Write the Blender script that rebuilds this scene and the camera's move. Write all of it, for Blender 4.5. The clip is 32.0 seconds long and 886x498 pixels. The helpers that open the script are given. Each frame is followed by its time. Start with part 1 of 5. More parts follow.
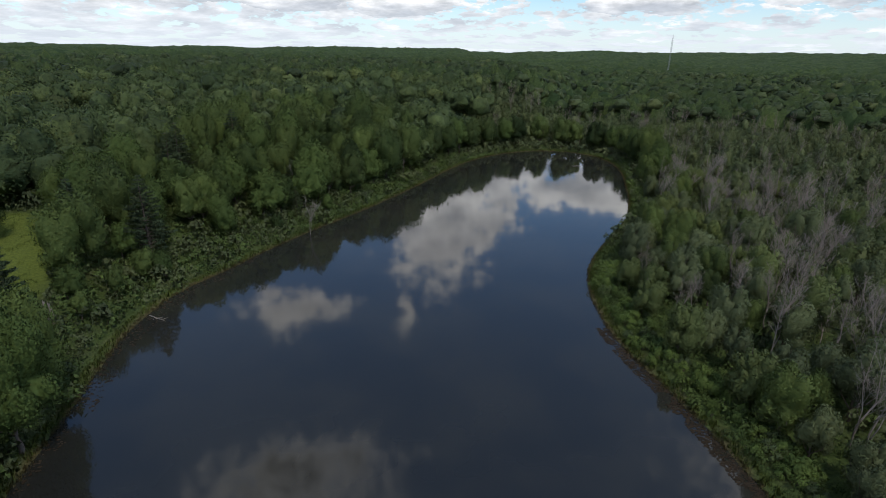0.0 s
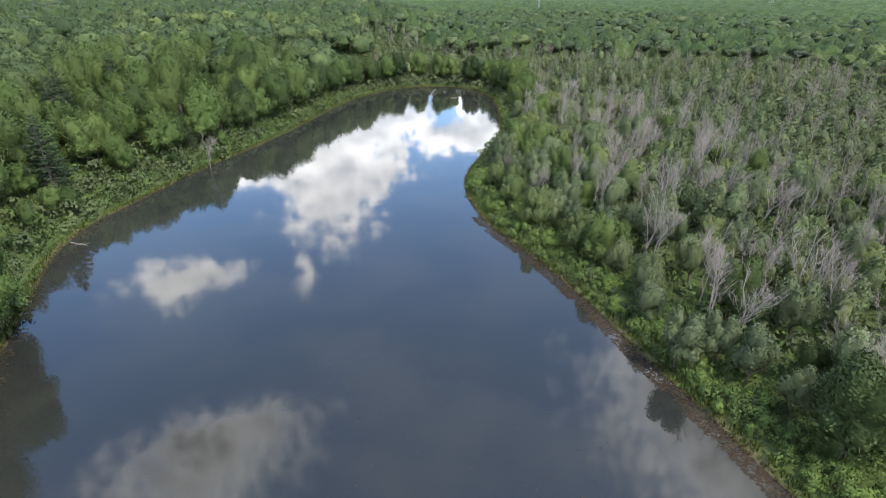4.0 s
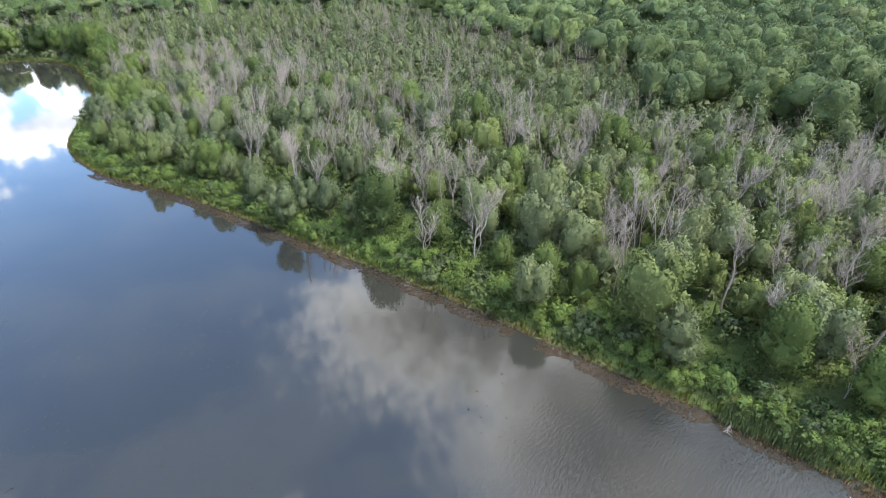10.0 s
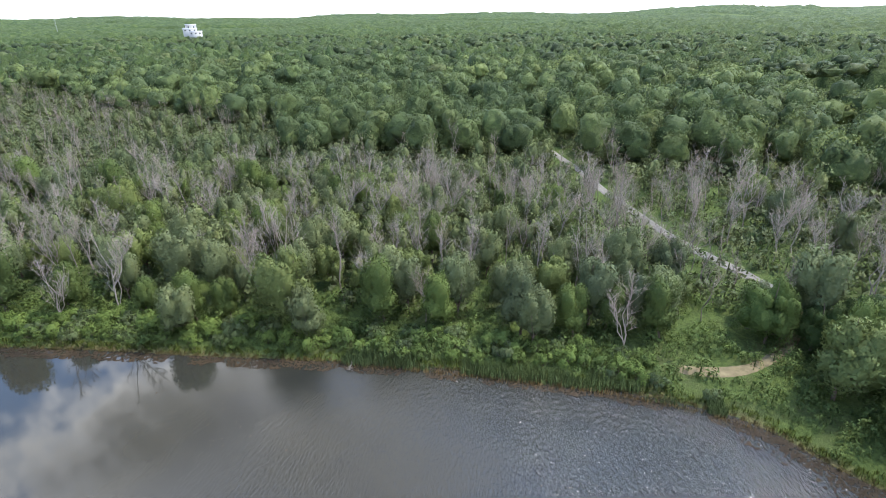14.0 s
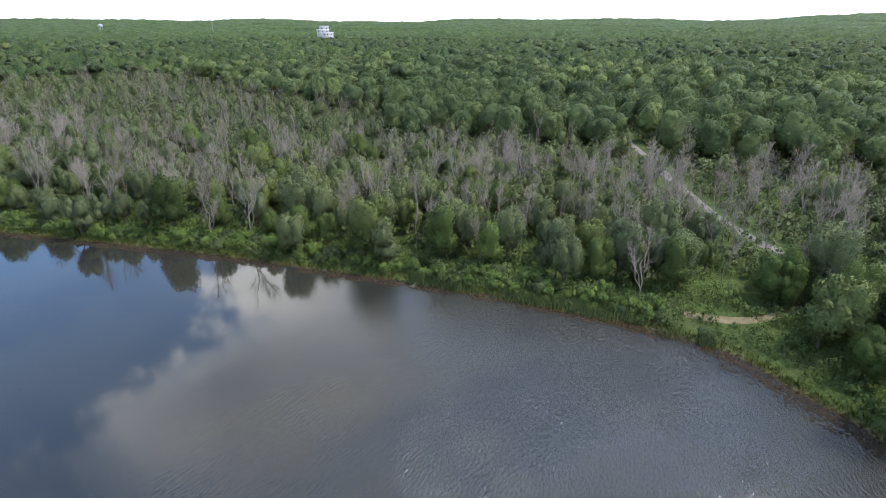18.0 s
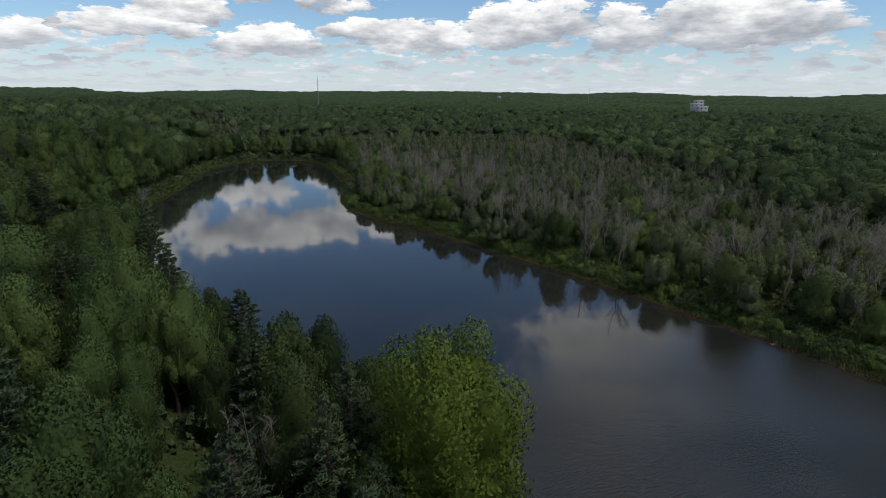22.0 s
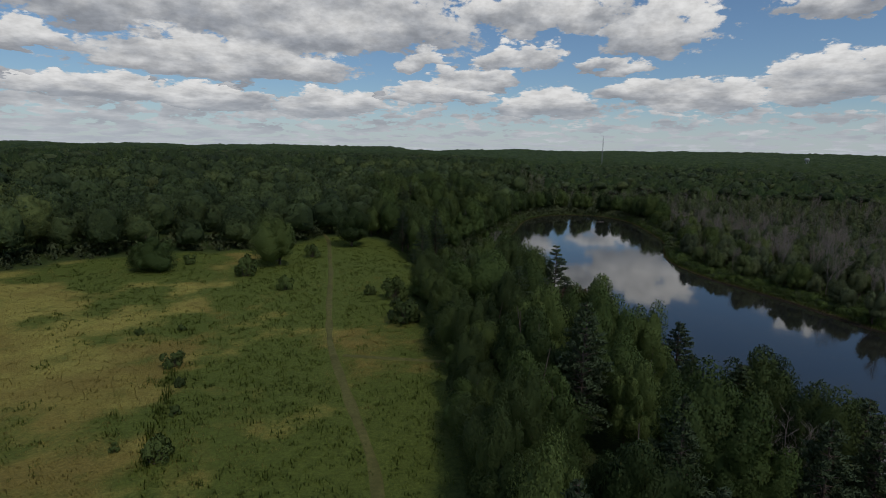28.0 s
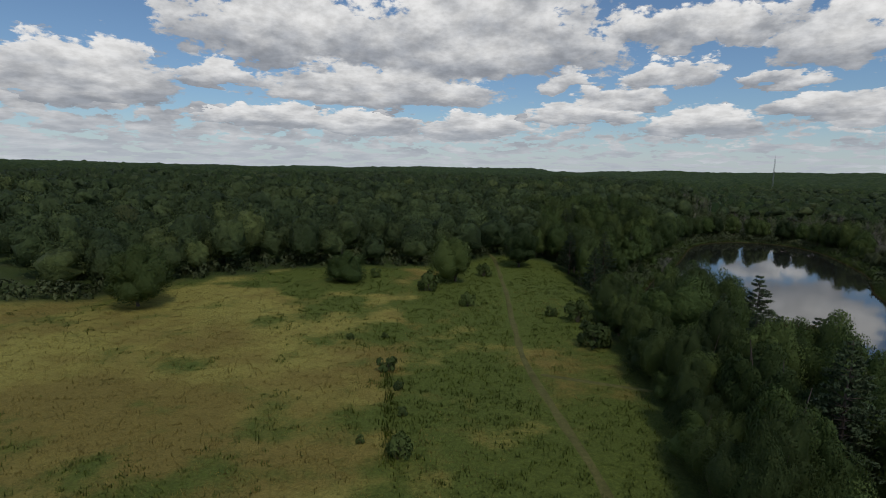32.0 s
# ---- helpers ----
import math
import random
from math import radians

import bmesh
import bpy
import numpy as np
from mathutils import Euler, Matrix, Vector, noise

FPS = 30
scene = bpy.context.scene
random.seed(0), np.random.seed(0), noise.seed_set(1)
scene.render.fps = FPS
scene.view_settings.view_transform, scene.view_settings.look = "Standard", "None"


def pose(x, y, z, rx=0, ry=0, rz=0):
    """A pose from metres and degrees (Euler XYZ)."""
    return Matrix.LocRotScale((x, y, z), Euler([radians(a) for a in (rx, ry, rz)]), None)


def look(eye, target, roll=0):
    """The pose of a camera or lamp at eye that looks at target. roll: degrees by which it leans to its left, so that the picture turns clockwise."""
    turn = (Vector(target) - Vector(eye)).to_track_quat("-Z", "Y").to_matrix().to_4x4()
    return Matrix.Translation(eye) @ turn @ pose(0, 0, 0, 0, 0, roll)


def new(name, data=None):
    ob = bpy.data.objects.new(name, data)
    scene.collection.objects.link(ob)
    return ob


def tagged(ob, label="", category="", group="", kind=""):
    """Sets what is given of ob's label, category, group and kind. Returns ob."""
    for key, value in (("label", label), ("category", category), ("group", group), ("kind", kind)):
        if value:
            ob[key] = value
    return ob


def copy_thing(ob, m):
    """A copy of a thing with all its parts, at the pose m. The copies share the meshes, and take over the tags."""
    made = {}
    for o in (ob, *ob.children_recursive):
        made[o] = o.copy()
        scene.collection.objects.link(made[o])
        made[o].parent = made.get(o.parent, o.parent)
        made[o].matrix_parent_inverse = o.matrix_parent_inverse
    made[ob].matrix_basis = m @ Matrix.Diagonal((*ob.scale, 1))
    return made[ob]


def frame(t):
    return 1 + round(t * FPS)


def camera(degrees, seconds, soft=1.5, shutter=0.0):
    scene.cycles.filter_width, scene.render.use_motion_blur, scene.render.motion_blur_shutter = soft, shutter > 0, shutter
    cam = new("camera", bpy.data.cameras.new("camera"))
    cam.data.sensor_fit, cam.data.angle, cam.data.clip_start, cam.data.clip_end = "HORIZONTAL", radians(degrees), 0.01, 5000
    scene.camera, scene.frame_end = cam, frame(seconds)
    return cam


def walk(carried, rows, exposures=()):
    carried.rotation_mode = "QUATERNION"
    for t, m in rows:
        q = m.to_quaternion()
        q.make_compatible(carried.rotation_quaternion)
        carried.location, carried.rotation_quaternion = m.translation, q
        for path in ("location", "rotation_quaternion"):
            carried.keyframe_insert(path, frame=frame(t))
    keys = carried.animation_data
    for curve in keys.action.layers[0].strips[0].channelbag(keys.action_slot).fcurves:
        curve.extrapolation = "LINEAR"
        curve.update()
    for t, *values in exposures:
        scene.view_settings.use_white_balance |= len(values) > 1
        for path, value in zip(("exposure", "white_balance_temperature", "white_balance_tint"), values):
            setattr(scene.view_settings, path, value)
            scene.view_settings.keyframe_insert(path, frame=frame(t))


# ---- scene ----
# Drone flight over a long pond, a swamp wood with dead trees, and a meadow.
DEG = 78.694
cam = camera(DEG, 32.0, soft=0.9)
PATH = [
    (0.0, 0.00, 0.00, 40.00, 0.014, -20.024, 0.956),
    (0.5, -0.00, -2.49, 39.86, -0.597, -20.612, 0.876),
    (1.0, -0.03, -5.00, 39.73, -1.426, -21.158, 0.793),
    (1.5, -0.15, -7.48, 39.67, -2.693, -21.793, 0.649),
    (2.0, -0.47, -10.01, 39.66, -4.171, -22.461, 0.615),
    (2.5, -0.80, -12.62, 39.49, -6.296, -23.106, 0.528),
    (4.5, -1.36, -20.51, 38.64, -14.001, -25.970, 0.113),
    (5.0, -1.85, -22.66, 38.77, -16.731, -26.722, -0.062),
    (5.5, -2.39, -24.80, 38.89, -19.536, -27.480, -0.224),
    (6.0, -2.86, -27.08, 38.96, -21.978, -28.190, -0.321),
    (6.5, -3.24, -29.24, 38.92, -24.341, -28.726, -0.409),
    (7.0, -3.61, -31.37, 38.89, -27.013, -29.215, -0.423),
    (7.5, -4.08, -33.44, 38.82, -30.408, -29.540, -0.523),
    (8.0, -4.60, -35.52, 38.85, -33.765, -29.787, -0.644),
    (8.5, -5.00, -37.78, 38.97, -37.785, -29.952, -0.832),
    (9.0, -5.56, -39.87, 38.98, -41.738, -29.917, -0.900),
    (9.5, -6.25, -41.97, 38.97, -45.899, -29.713, -0.787),
    (10.0, -7.09, -43.98, 38.96, -49.531, -29.375, -0.802),
    (10.5, -8.12, -45.97, 38.97, -53.041, -28.825, -0.605),
    (11.0, -8.94, -48.03, 38.85, -57.759, -28.155, -0.658),
    (11.5, -9.67, -50.08, 38.72, -62.093, -27.360, -0.713),
    (12.0, -10.57, -51.99, 38.65, -66.869, -26.582, -0.837),
    (12.5, -11.66, -54.00, 38.52, -70.890, -25.548, -0.800),
    (13.0, -12.84, -55.82, 38.23, -75.779, -24.450, -0.757),
    (13.5, -14.04, -57.68, 38.14, -79.563, -23.578, -0.731),
    (14.0, -15.24, -59.37, 38.03, -82.221, -23.223, -0.828),
    (14.5, -16.50, -61.10, 37.96, -82.847, -23.307, -0.887),
    (16.5, -24.13, -66.59, 36.97, -78.974, -23.949, -0.473),
    (17.0, -26.56, -67.86, 36.99, -76.265, -23.826, -0.518),
    (17.5, -29.00, -68.75, 36.87, -73.294, -23.392, -0.409),
    (18.0, -31.34, -69.50, 36.58, -70.625, -22.654, -0.161),
    (18.5, -33.83, -70.24, 36.56, -66.985, -21.777, -0.142),
    (19.0, -36.05, -70.87, 36.68, -63.010, -21.007, -0.065),
    (19.5, -38.06, -71.65, 36.84, -58.332, -20.067, -0.116),
    (20.0, -40.37, -72.22, 36.80, -53.990, -19.103, 0.165),
    (20.5, -42.62, -72.55, 36.63, -49.506, -18.218, 0.422),
    (21.0, -44.83, -73.10, 36.54, -44.812, -17.376, 0.417),
    (21.5, -47.07, -73.55, 36.48, -39.922, -16.623, 0.626),
    (22.0, -49.15, -74.00, 36.36, -35.060, -15.818, 0.501),
    (22.5, -51.30, -74.41, 36.31, -30.158, -15.120, 0.458),
    (23.0, -53.67, -74.98, 36.39, -25.818, -14.522, 0.667),
    (23.5, -55.89, -75.41, 36.30, -22.113, -13.903, 0.691),
    (24.0, -58.11, -75.77, 36.29, -19.470, -13.384, 0.838),
    (24.5, -60.34, -76.04, 36.31, -17.462, -12.940, 0.917),
    (25.0, -62.48, -76.37, 36.26, -15.744, -12.421, 0.852),
    (25.5, -64.51, -76.72, 36.21, -14.001, -11.880, 0.749),
    (27.5, -73.93, -76.89, 36.68, -8.855, -10.641, 1.035),
    (28.0, -76.15, -77.15, 36.57, -7.805, -10.223, 1.111),
    (28.5, -78.12, -77.58, 36.51, -6.765, -9.875, 1.023),
    (29.0, -80.16, -77.80, 36.47, -5.798, -9.549, 1.089),
    (29.5, -82.27, -77.91, 36.50, -4.952, -9.198, 1.186),
    (30.0, -84.20, -78.13, 36.66, -4.491, -8.894, 1.142),
    (30.5, -85.54, -78.25, 36.76, -3.315, -8.606, 0.955),
    (31.0, -85.77, -78.36, 36.75, 1.247, -8.476, 0.962),
    (31.5, -85.49, -78.53, 36.79, 5.172, -8.438, 0.950),
    (32.0, -85.51, -78.62, 36.56, 6.813, -8.237, 1.041),
]


def aimed(x, y, z, yaw, pitch, roll):
    """Yaw to the left of +y, pitch up, roll as look()."""
    a, b = radians(yaw), radians(pitch)
    way = Vector((-math.sin(a) * math.cos(b), math.cos(a) * math.cos(b), math.sin(b)))
    return look((x, y, z), Vector((x, y, z)) + way * 10, roll)


EXPOSURES = [(0.0, 0.36), (1.0, 0.62), (2.0, 1.02), (2.5, 1.22), (4.5, 2.25), (9.0, 2.42), (11.0, 2.68), (13.0, 2.62), (14.5, 2.25), (17.0, 2.2),
             (19.0, 1.45), (21.0, 0.46), (22.0, 0.0), (23.0, -0.18), (25.0, -0.4), (28.0, -0.58), (30.0, -0.55), (32.0, -0.48)]
walk(cam, [(t, aimed(*p)) for t, *p in PATH], EXPOSURES)

# ---- world and sun ----
SUN_AZ, SUN_EL = 150.0, 56.0  # clockwise from +y, degrees


class Nodes:
    """Short way to write a node tree."""

    def __init__(self, tree):
        self.t = tree
        tree.nodes.clear()

    def n(self, kind, ins=()):
        node = self.t.nodes.new(kind)
        self.put(node, ins)
        return node

    def put(self, node, ins):
        for k, v in dict(ins).items():
            if isinstance(v, bpy.types.NodeSocket):
                self.t.links.new(v, node.inputs[k])
            else:
                node.inputs[k].default_value = v

    def math(self, op, a, b=0.0, c=None, clamp=False):
        ins = {0: a, 1: b}
        if c is not None:
            ins[2] = c
        node = self.n("ShaderNodeMath", ins)
        node.operation, node.use_clamp = op, clamp
        return node.outputs[0]

    def vec(self, op, a, b=(0, 0, 0)):
        node = self.n("ShaderNodeVectorMath", {0: a, 1: b})
        node.operation = op
        return node.outputs[1] if op in ("LENGTH", "DISTANCE", "DOT_PRODUCT") else node.outputs[0]

    def noise(self, where, scale, detail=3.0, rough=0.55):
        return self.n("ShaderNodeTexNoise", {"Vector": where, "Scale": scale, "Detail": detail, "Roughness": rough}).outputs[0]

    def ramp(self, x, lo, hi, a=0.0, b=1.0):
        node = self.n("ShaderNodeMapRange", {0: x, 1: lo, 2: hi, 3: a, 4: b})
        node.interpolation_type = "SMOOTHSTEP"
        return node.outputs[0]

    def mix(self, fac, a, b, blend="MIX"):
        node = self.n("ShaderNodeMix")
        node.data_type, node.blend_type = "RGBA", blend
        self.put(node, {0: fac})
        for socket, v in ((node.inputs[6], a), (node.inputs[7], b)):
            if isinstance(v, bpy.types.NodeSocket):
                self.t.links.new(v, socket)
            else:
                socket.default_value = (*v[:3], 1.0)
        return node.outputs[2]


world = bpy.data.worlds.new("sky")
scene.world = world
world.use_nodes = True
w = Nodes(world.node_tree)
way = w.n("ShaderNodeTexCoord").outputs["Generated"]
xyz = w.n("ShaderNodeSeparateXYZ", {0: way})
height = w.math("MAXIMUM", xyz.outputs[2], 0.0)
nishita = w.n("ShaderNodeTexSky")
nishita.sky_type, nishita.sun_disc, nishita.sun_elevation, nishita.sun_rotation = "NISHITA", False, radians(SUN_EL), radians(SUN_AZ)
nishita.altitude, nishita.air_density, nishita.dust_density, nishita.ozone_density = 300, 1.0, 0.6, 1.6
blue = w.vec("MULTIPLY", nishita.outputs[0], (0.092, 0.108, 0.122))
# bearing (clockwise from +y) and elevation of each way, in degrees
bearing_deg = w.math("DEGREES", w.math("ARCTAN2", xyz.outputs[0], xyz.outputs[1]))
rise_deg = w.math("DEGREES", w.math("ARCSINE", height))
# cloud noise in ranks that draw closer toward the horizon
rank_up = w.math("LOGARITHM", w.math("ADD", rise_deg, 2.5), math.e)
rank_at = w.n("ShaderNodeCombineXYZ", {0: w.math("MULTIPLY", bearing_deg, 0.11), 1: w.math("MULTIPLY_ADD", rank_up, 2.2, w.math("MULTIPLY", rise_deg, 0.06)), 2: 3.0}).outputs[0]
puff = w.n("ShaderNodeTexNoise", {"Vector": rank_at, "Scale": 1.9, "Detail": 5.0, "Roughness": 0.55})
puff_split = w.n("ShaderNodeSeparateColor", {0: puff.outputs[1]})
fine_puff = w.noise(rank_at, 6.5, 5.0, 0.58)
swell = w.math("MINIMUM", w.math("MULTIPLY_ADD", rise_deg, 0.20, 1.2), 4.2)
bent_a = w.math("ADD", bearing_deg, w.math("MULTIPLY", w.math("SUBTRACT", puff_split.outputs[0], 0.5), w.math("MULTIPLY", swell, 3.6)))
bent_e = w.math("ADD", rise_deg, w.math("MULTIPLY", w.math("SUBTRACT", puff_split.outputs[1], 0.5), w.math("MULTIPLY", swell, 1.5)))
# Heaped clouds: bearing, half width, base and top, in degrees. Low ones toward the horizon, high ones that the pond mirrors.
LOW_CLOUDS = [(-23, 11, 9.5, 18), (-5, 15, 8.9, 18), (-14, 13, 6.0, 10.7), (-29, 4.5, 7.3, 9.8), (17.4, 7.8, 11.3, 16), (28.4, 6, 8.9, 15), (23.8, 2.8, 7.7, 9.3),
              (14.7, 4.3, 7.9, 11.3), (10.8, 4.2, 6.2, 8.6), (7.0, 6.0, 4.6, 7.2), (-15, 6, 3.6, 5.8), (-24, 7, 4.0, 6.2), (-3.5, 6.3, 3.2, 6.1), (18.2, 5.6, 3.5, 6.5),
              (26.6, 3.4, 4.9, 7.5), (32.9, 5.6, 3.8, 7.5), (41, 3.9, 4.6, 9), (45.5, 3.5, 5.0, 9), (42, 5, 11.3, 15), (5.8, 3.3, 7.8, 10.2), (52, 3.6, 4.3, 8.8),
              (62, 7.5, 4.4, 10), (-40, 8, 5, 11)]
HIGH_CLOUDS = [(-0.3, 7.4, 12.5, 25.8), (14, 6.0, 11.5, 16), (-16.5, 6.8, 23.4, 28.5), (-5, 2.5, 24.3, 29.8), (-18, 15, 37, 50), (22, 10, 51, 61), (53, 27, 29, 50), (55, 12, 20.5, 34), (80, 38, 33, 70), (93, 9, 30, 38),
               (118, 12, 14, 26), (82, 9, 8, 15)]
heap, lift_sum, lift_weight = -1.0, 0.0, 0.001
for az, half, base, top in LOW_CLOUDS + HIGH_CLOUDS:
    seat = base + 0.30 * (top - base)
    up, down = (top - seat), (seat - base)
    across = w.math("MULTIPLY_ADD", bent_a, 1 / half, -az / half)
    over = w.math("MULTIPLY_ADD", bent_e, 1 / up, -seat / up)
    under = w.math("MULTIPLY_ADD", bent_e, -1 / down, seat / down)
    off = w.vec("LENGTH", w.n("ShaderNodeCombineXYZ", {0: across, 1: w.math("MAXIMUM", over, under)}).outputs[0])
    deep = 1.0 if top < 20 else min(1.0, 0.30 + half / 50)  # small high clouds are thin
    own = w.math("MULTIPLY_ADD", off, -deep, deep)
    heap = w.math("MAXIMUM", heap, own)
    weight = w.math("MAXIMUM", own, 0.0)
    lift_sum = w.math("MULTIPLY_ADD", weight, over, lift_sum)
    lift_weight = w.math("ADD", lift_weight, weight)
lifted = w.math("DIVIDE", lift_sum, lift_weight)
heap = w.math("ADD", heap, w.math("MULTIPLY", w.math("SUBTRACT", fine_puff, 0.465), w.ramp(rise_deg, 14.0, 24.0, 0.95, 0.55)))
# small clouds in ranks near the horizon, and broken cloud over the rest of the sky
small_at = w.n("ShaderNodeCombineXYZ", {0: w.math("MULTIPLY", bearing_deg, 0.42), 1: w.math("MULTIPLY", w.math("LOGARITHM", w.math("ADD", rise_deg, 1.1), math.e), 5.0), 2: 8.0}).outputs[0]
small = w.noise(small_at, 1.0, 5.0, 0.55)
small = w.math("ADD", w.math("MULTIPLY_ADD", small, 2.4, -1.14), w.ramp(rise_deg, 5.0, 8.0, 0.0, -1.2))
small = w.math("ADD", small, w.ramp(bearing_deg, 10.0, -25.0, 0.0, 0.16))
plane = w.n("ShaderNodeVectorMath", {0: way, 3: w.math("DIVIDE", 1.0, w.math("ADD", height, 0.15))})
plane.operation = "SCALE"
broken = w.math("MULTIPLY_ADD", w.noise(plane.outputs[0], 1.7, 6.0, 0.55), 2.6, -1.18)
aside = w.math("MAXIMUM", w.math("MAXIMUM", w.ramp(bearing_deg, 128.0, 145.0), w.ramp(bearing_deg, -42.0, -58.0)), w.ramp(rise_deg, 58.0, 68.0))
broken = w.math("ADD", broken, w.math("MULTIPLY_ADD", aside, 1.5, -1.5))
cloud = w.math("MAXIMUM", w.math("MAXIMUM", heap, small), broken)
# sunlit heads over grey flat bases near the horizon; from below, bright rims round dark middles
seen_side = w.ramp(w.math("ADD", lifted, w.math("MULTIPLY_ADD", puff_split.outputs[2], 2.2, -1.1)), -0.5, 0.85)
side_tone = w.mix(seen_side, (0.40, 0.43, 0.485), (1.03, 1.03, 1.03))
thick = w.math("ADD", cloud, w.math("MULTIPLY_ADD", puff_split.outputs[2], 0.5, -0.25))
below_tone = w.mix(w.ramp(thick, 0.22, 0.70), (0.88, 0.88, 0.89), w.mix(w.ramp(rise_deg, 60.0, 72.0), w.mix(w.ramp(rise_deg, 22.0, 40.0), (0.50, 0.51, 0.53), (0.13, 0.125, 0.12)), (0.85, 0.85, 0.84)))
tone = w.mix(w.ramp(rise_deg, 16.0, 24.0), side_tone, below_tone)
grain = w.ramp(fine_puff, 0.28, 0.72, 0.84, 1.10)
tone = w.vec("MULTIPLY", tone, w.n("ShaderNodeCombineXYZ", {0: grain, 1: grain, 2: grain}).outputs[0])
sky = w.mix(w.ramp(cloud, 0.0, w.ramp(rise_deg, 14.0, 40.0, 0.18, 0.50)), blue, tone)
sky = w.mix(w.ramp(rise_deg, 0.0, 6.0, 0.66, 0.0), sky, (0.66, 0.73, 0.81))
backdrop = w.n("ShaderNodeBackground", {"Color": sky, "Strength": 1.0})
w.n("ShaderNodeOutputWorld", {"Surface": backdrop.outputs[0]})

sun = new("sun", bpy.data.lights.new("sun", "SUN"))
sun.data.energy, sun.data.angle, sun.data.color = 1.2, radians(8), (1.0, 0.95, 0.86)
toward_sun = Vector((math.sin(radians(SUN_AZ)) * math.cos(radians(SUN_EL)), math.cos(radians(SUN_AZ)) * math.cos(radians(SUN_EL)), math.sin(radians(SUN_EL))))
sun.matrix_world = look(toward_sun * 100, (0, 0, 0))

# ---- materials ----


def material(name):
    m = bpy.data.materials.new(name)
    m.use_nodes = True
    return m, Nodes(m.node_tree)


def surface(k, color, rough=0.8, bump=None, strength=0.3, distance=0.1, spec=0.3):
    """Principled surface on a node tree, with an optional bump."""
    ins = {"Base Color": color, "Roughness": rough, "Specular IOR Level": spec}
    if bump is not None:
        ins["Normal"] = k.n("ShaderNodeBump", {"Height": bump, "Strength": strength, "Distance": distance}).outputs[0]
    b = k.n("ShaderNodeBsdfPrincipled", ins)
    k.n("ShaderNodeOutputMaterial", {"Surface": b.outputs[0]})
    return b


def scaled(c, f):
    return tuple(v * f for v in c)


def leaf_material(name, color, vary=0.35, joined=False, through_light=0.16, autumn=(0.16, 0.13, 0.04)):
    """Foliage: hue differs from tree to tree and from leaf to leaf. Joined plants also have clump shade painted in."""
    color = scaled(color, 0.88)
    m, k = material(name)
    geo = k.n("ShaderNodeNewGeometry")
    leaf = geo.outputs["Random Per Island"]
    if joined:
        v = k.n("ShaderNodeTexVoronoi", {"Vector": geo.outputs["Position"], "Scale": 0.13})
        tree = k.n("ShaderNodeSeparateColor", {0: v.outputs["Color"]}).outputs[0]
    else:
        tree = k.n("ShaderNodeObjectInfo").outputs["Random"]
    wide = k.noise(geo.outputs["Position"], 0.02, 2.0)
    c = k.mix(tree, scaled(color, 1 - vary), (color[0] * (1 + 1.1 * vary), color[1] * (1 + 0.8 * vary), color[2] * (1 + 0.3 * vary)))
    c = k.mix(k.ramp(leaf, 0.0, 1.0, 0.0, 0.16), c, scaled(color, 1.45))
    c = k.mix(k.ramp(leaf, 0.95, 1.0, 0.0, 0.35), c, autumn)
    c = k.mix(k.ramp(wide, 0.45, 0.65, 0.0, 0.35), c, (color[0] * 1.5, color[1] * 1.25, color[2] * 0.9))
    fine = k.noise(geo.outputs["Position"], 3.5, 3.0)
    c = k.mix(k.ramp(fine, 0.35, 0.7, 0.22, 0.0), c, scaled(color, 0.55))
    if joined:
        # shade between leaf clumps, painted into the colour as dark mottling
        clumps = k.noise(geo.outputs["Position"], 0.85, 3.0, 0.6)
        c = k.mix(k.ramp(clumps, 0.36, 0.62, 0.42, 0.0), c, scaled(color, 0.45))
    b = k.n("ShaderNodeBsdfPrincipled", {"Base Color": c, "Roughness": 0.7, "Specular IOR Level": 0.14})
    if joined:
        k.put(b, {"Normal": k.n("ShaderNodeBump", {"Height": k.noise(geo.outputs["Position"], 1.4, 4.0, 0.65), "Strength": 0.8, "Distance": 0.6}).outputs[0]})
    tr = k.n("ShaderNodeBsdfTranslucent", {"Color": k.mix(0.5, c, scaled(color, 1.6))})
    mixed = k.n("ShaderNodeMixShader", {0: through_light, 1: b.outputs[0], 2: tr.outputs[0]})
    k.n("ShaderNodeOutputMaterial", {"Surface": mixed.outputs[0]})
    return m


def bark_material(name, color):
    m, k = material(name)
    geo = k.n("ShaderNodeNewGeometry")
    stretched = k.vec("MULTIPLY", geo.outputs["Position"], (5.0, 5.0, 0.9))
    g = k.noise(stretched, 2.0, 5.0, 0.65)
    patch = k.noise(geo.outputs["Position"], 0.6, 2.0)
    tree = k.n("ShaderNodeObjectInfo").outputs["Random"]
    c = k.mix(k.ramp(g, 0.3, 0.7), scaled(color, 0.6), scaled(color, 1.25))
    c = k.mix(k.ramp(patch, 0.5, 0.7, 0.0, 0.5), c, scaled(color, 0.7))
    c = k.mix(k.math("MULTIPLY", tree, 0.5), c, (color[0] * 1.25, color[1] * 1.15, color[2] * 1.1))
    surface(k, c, 0.9, g, 0.6, 0.03, 0.15)
    return m


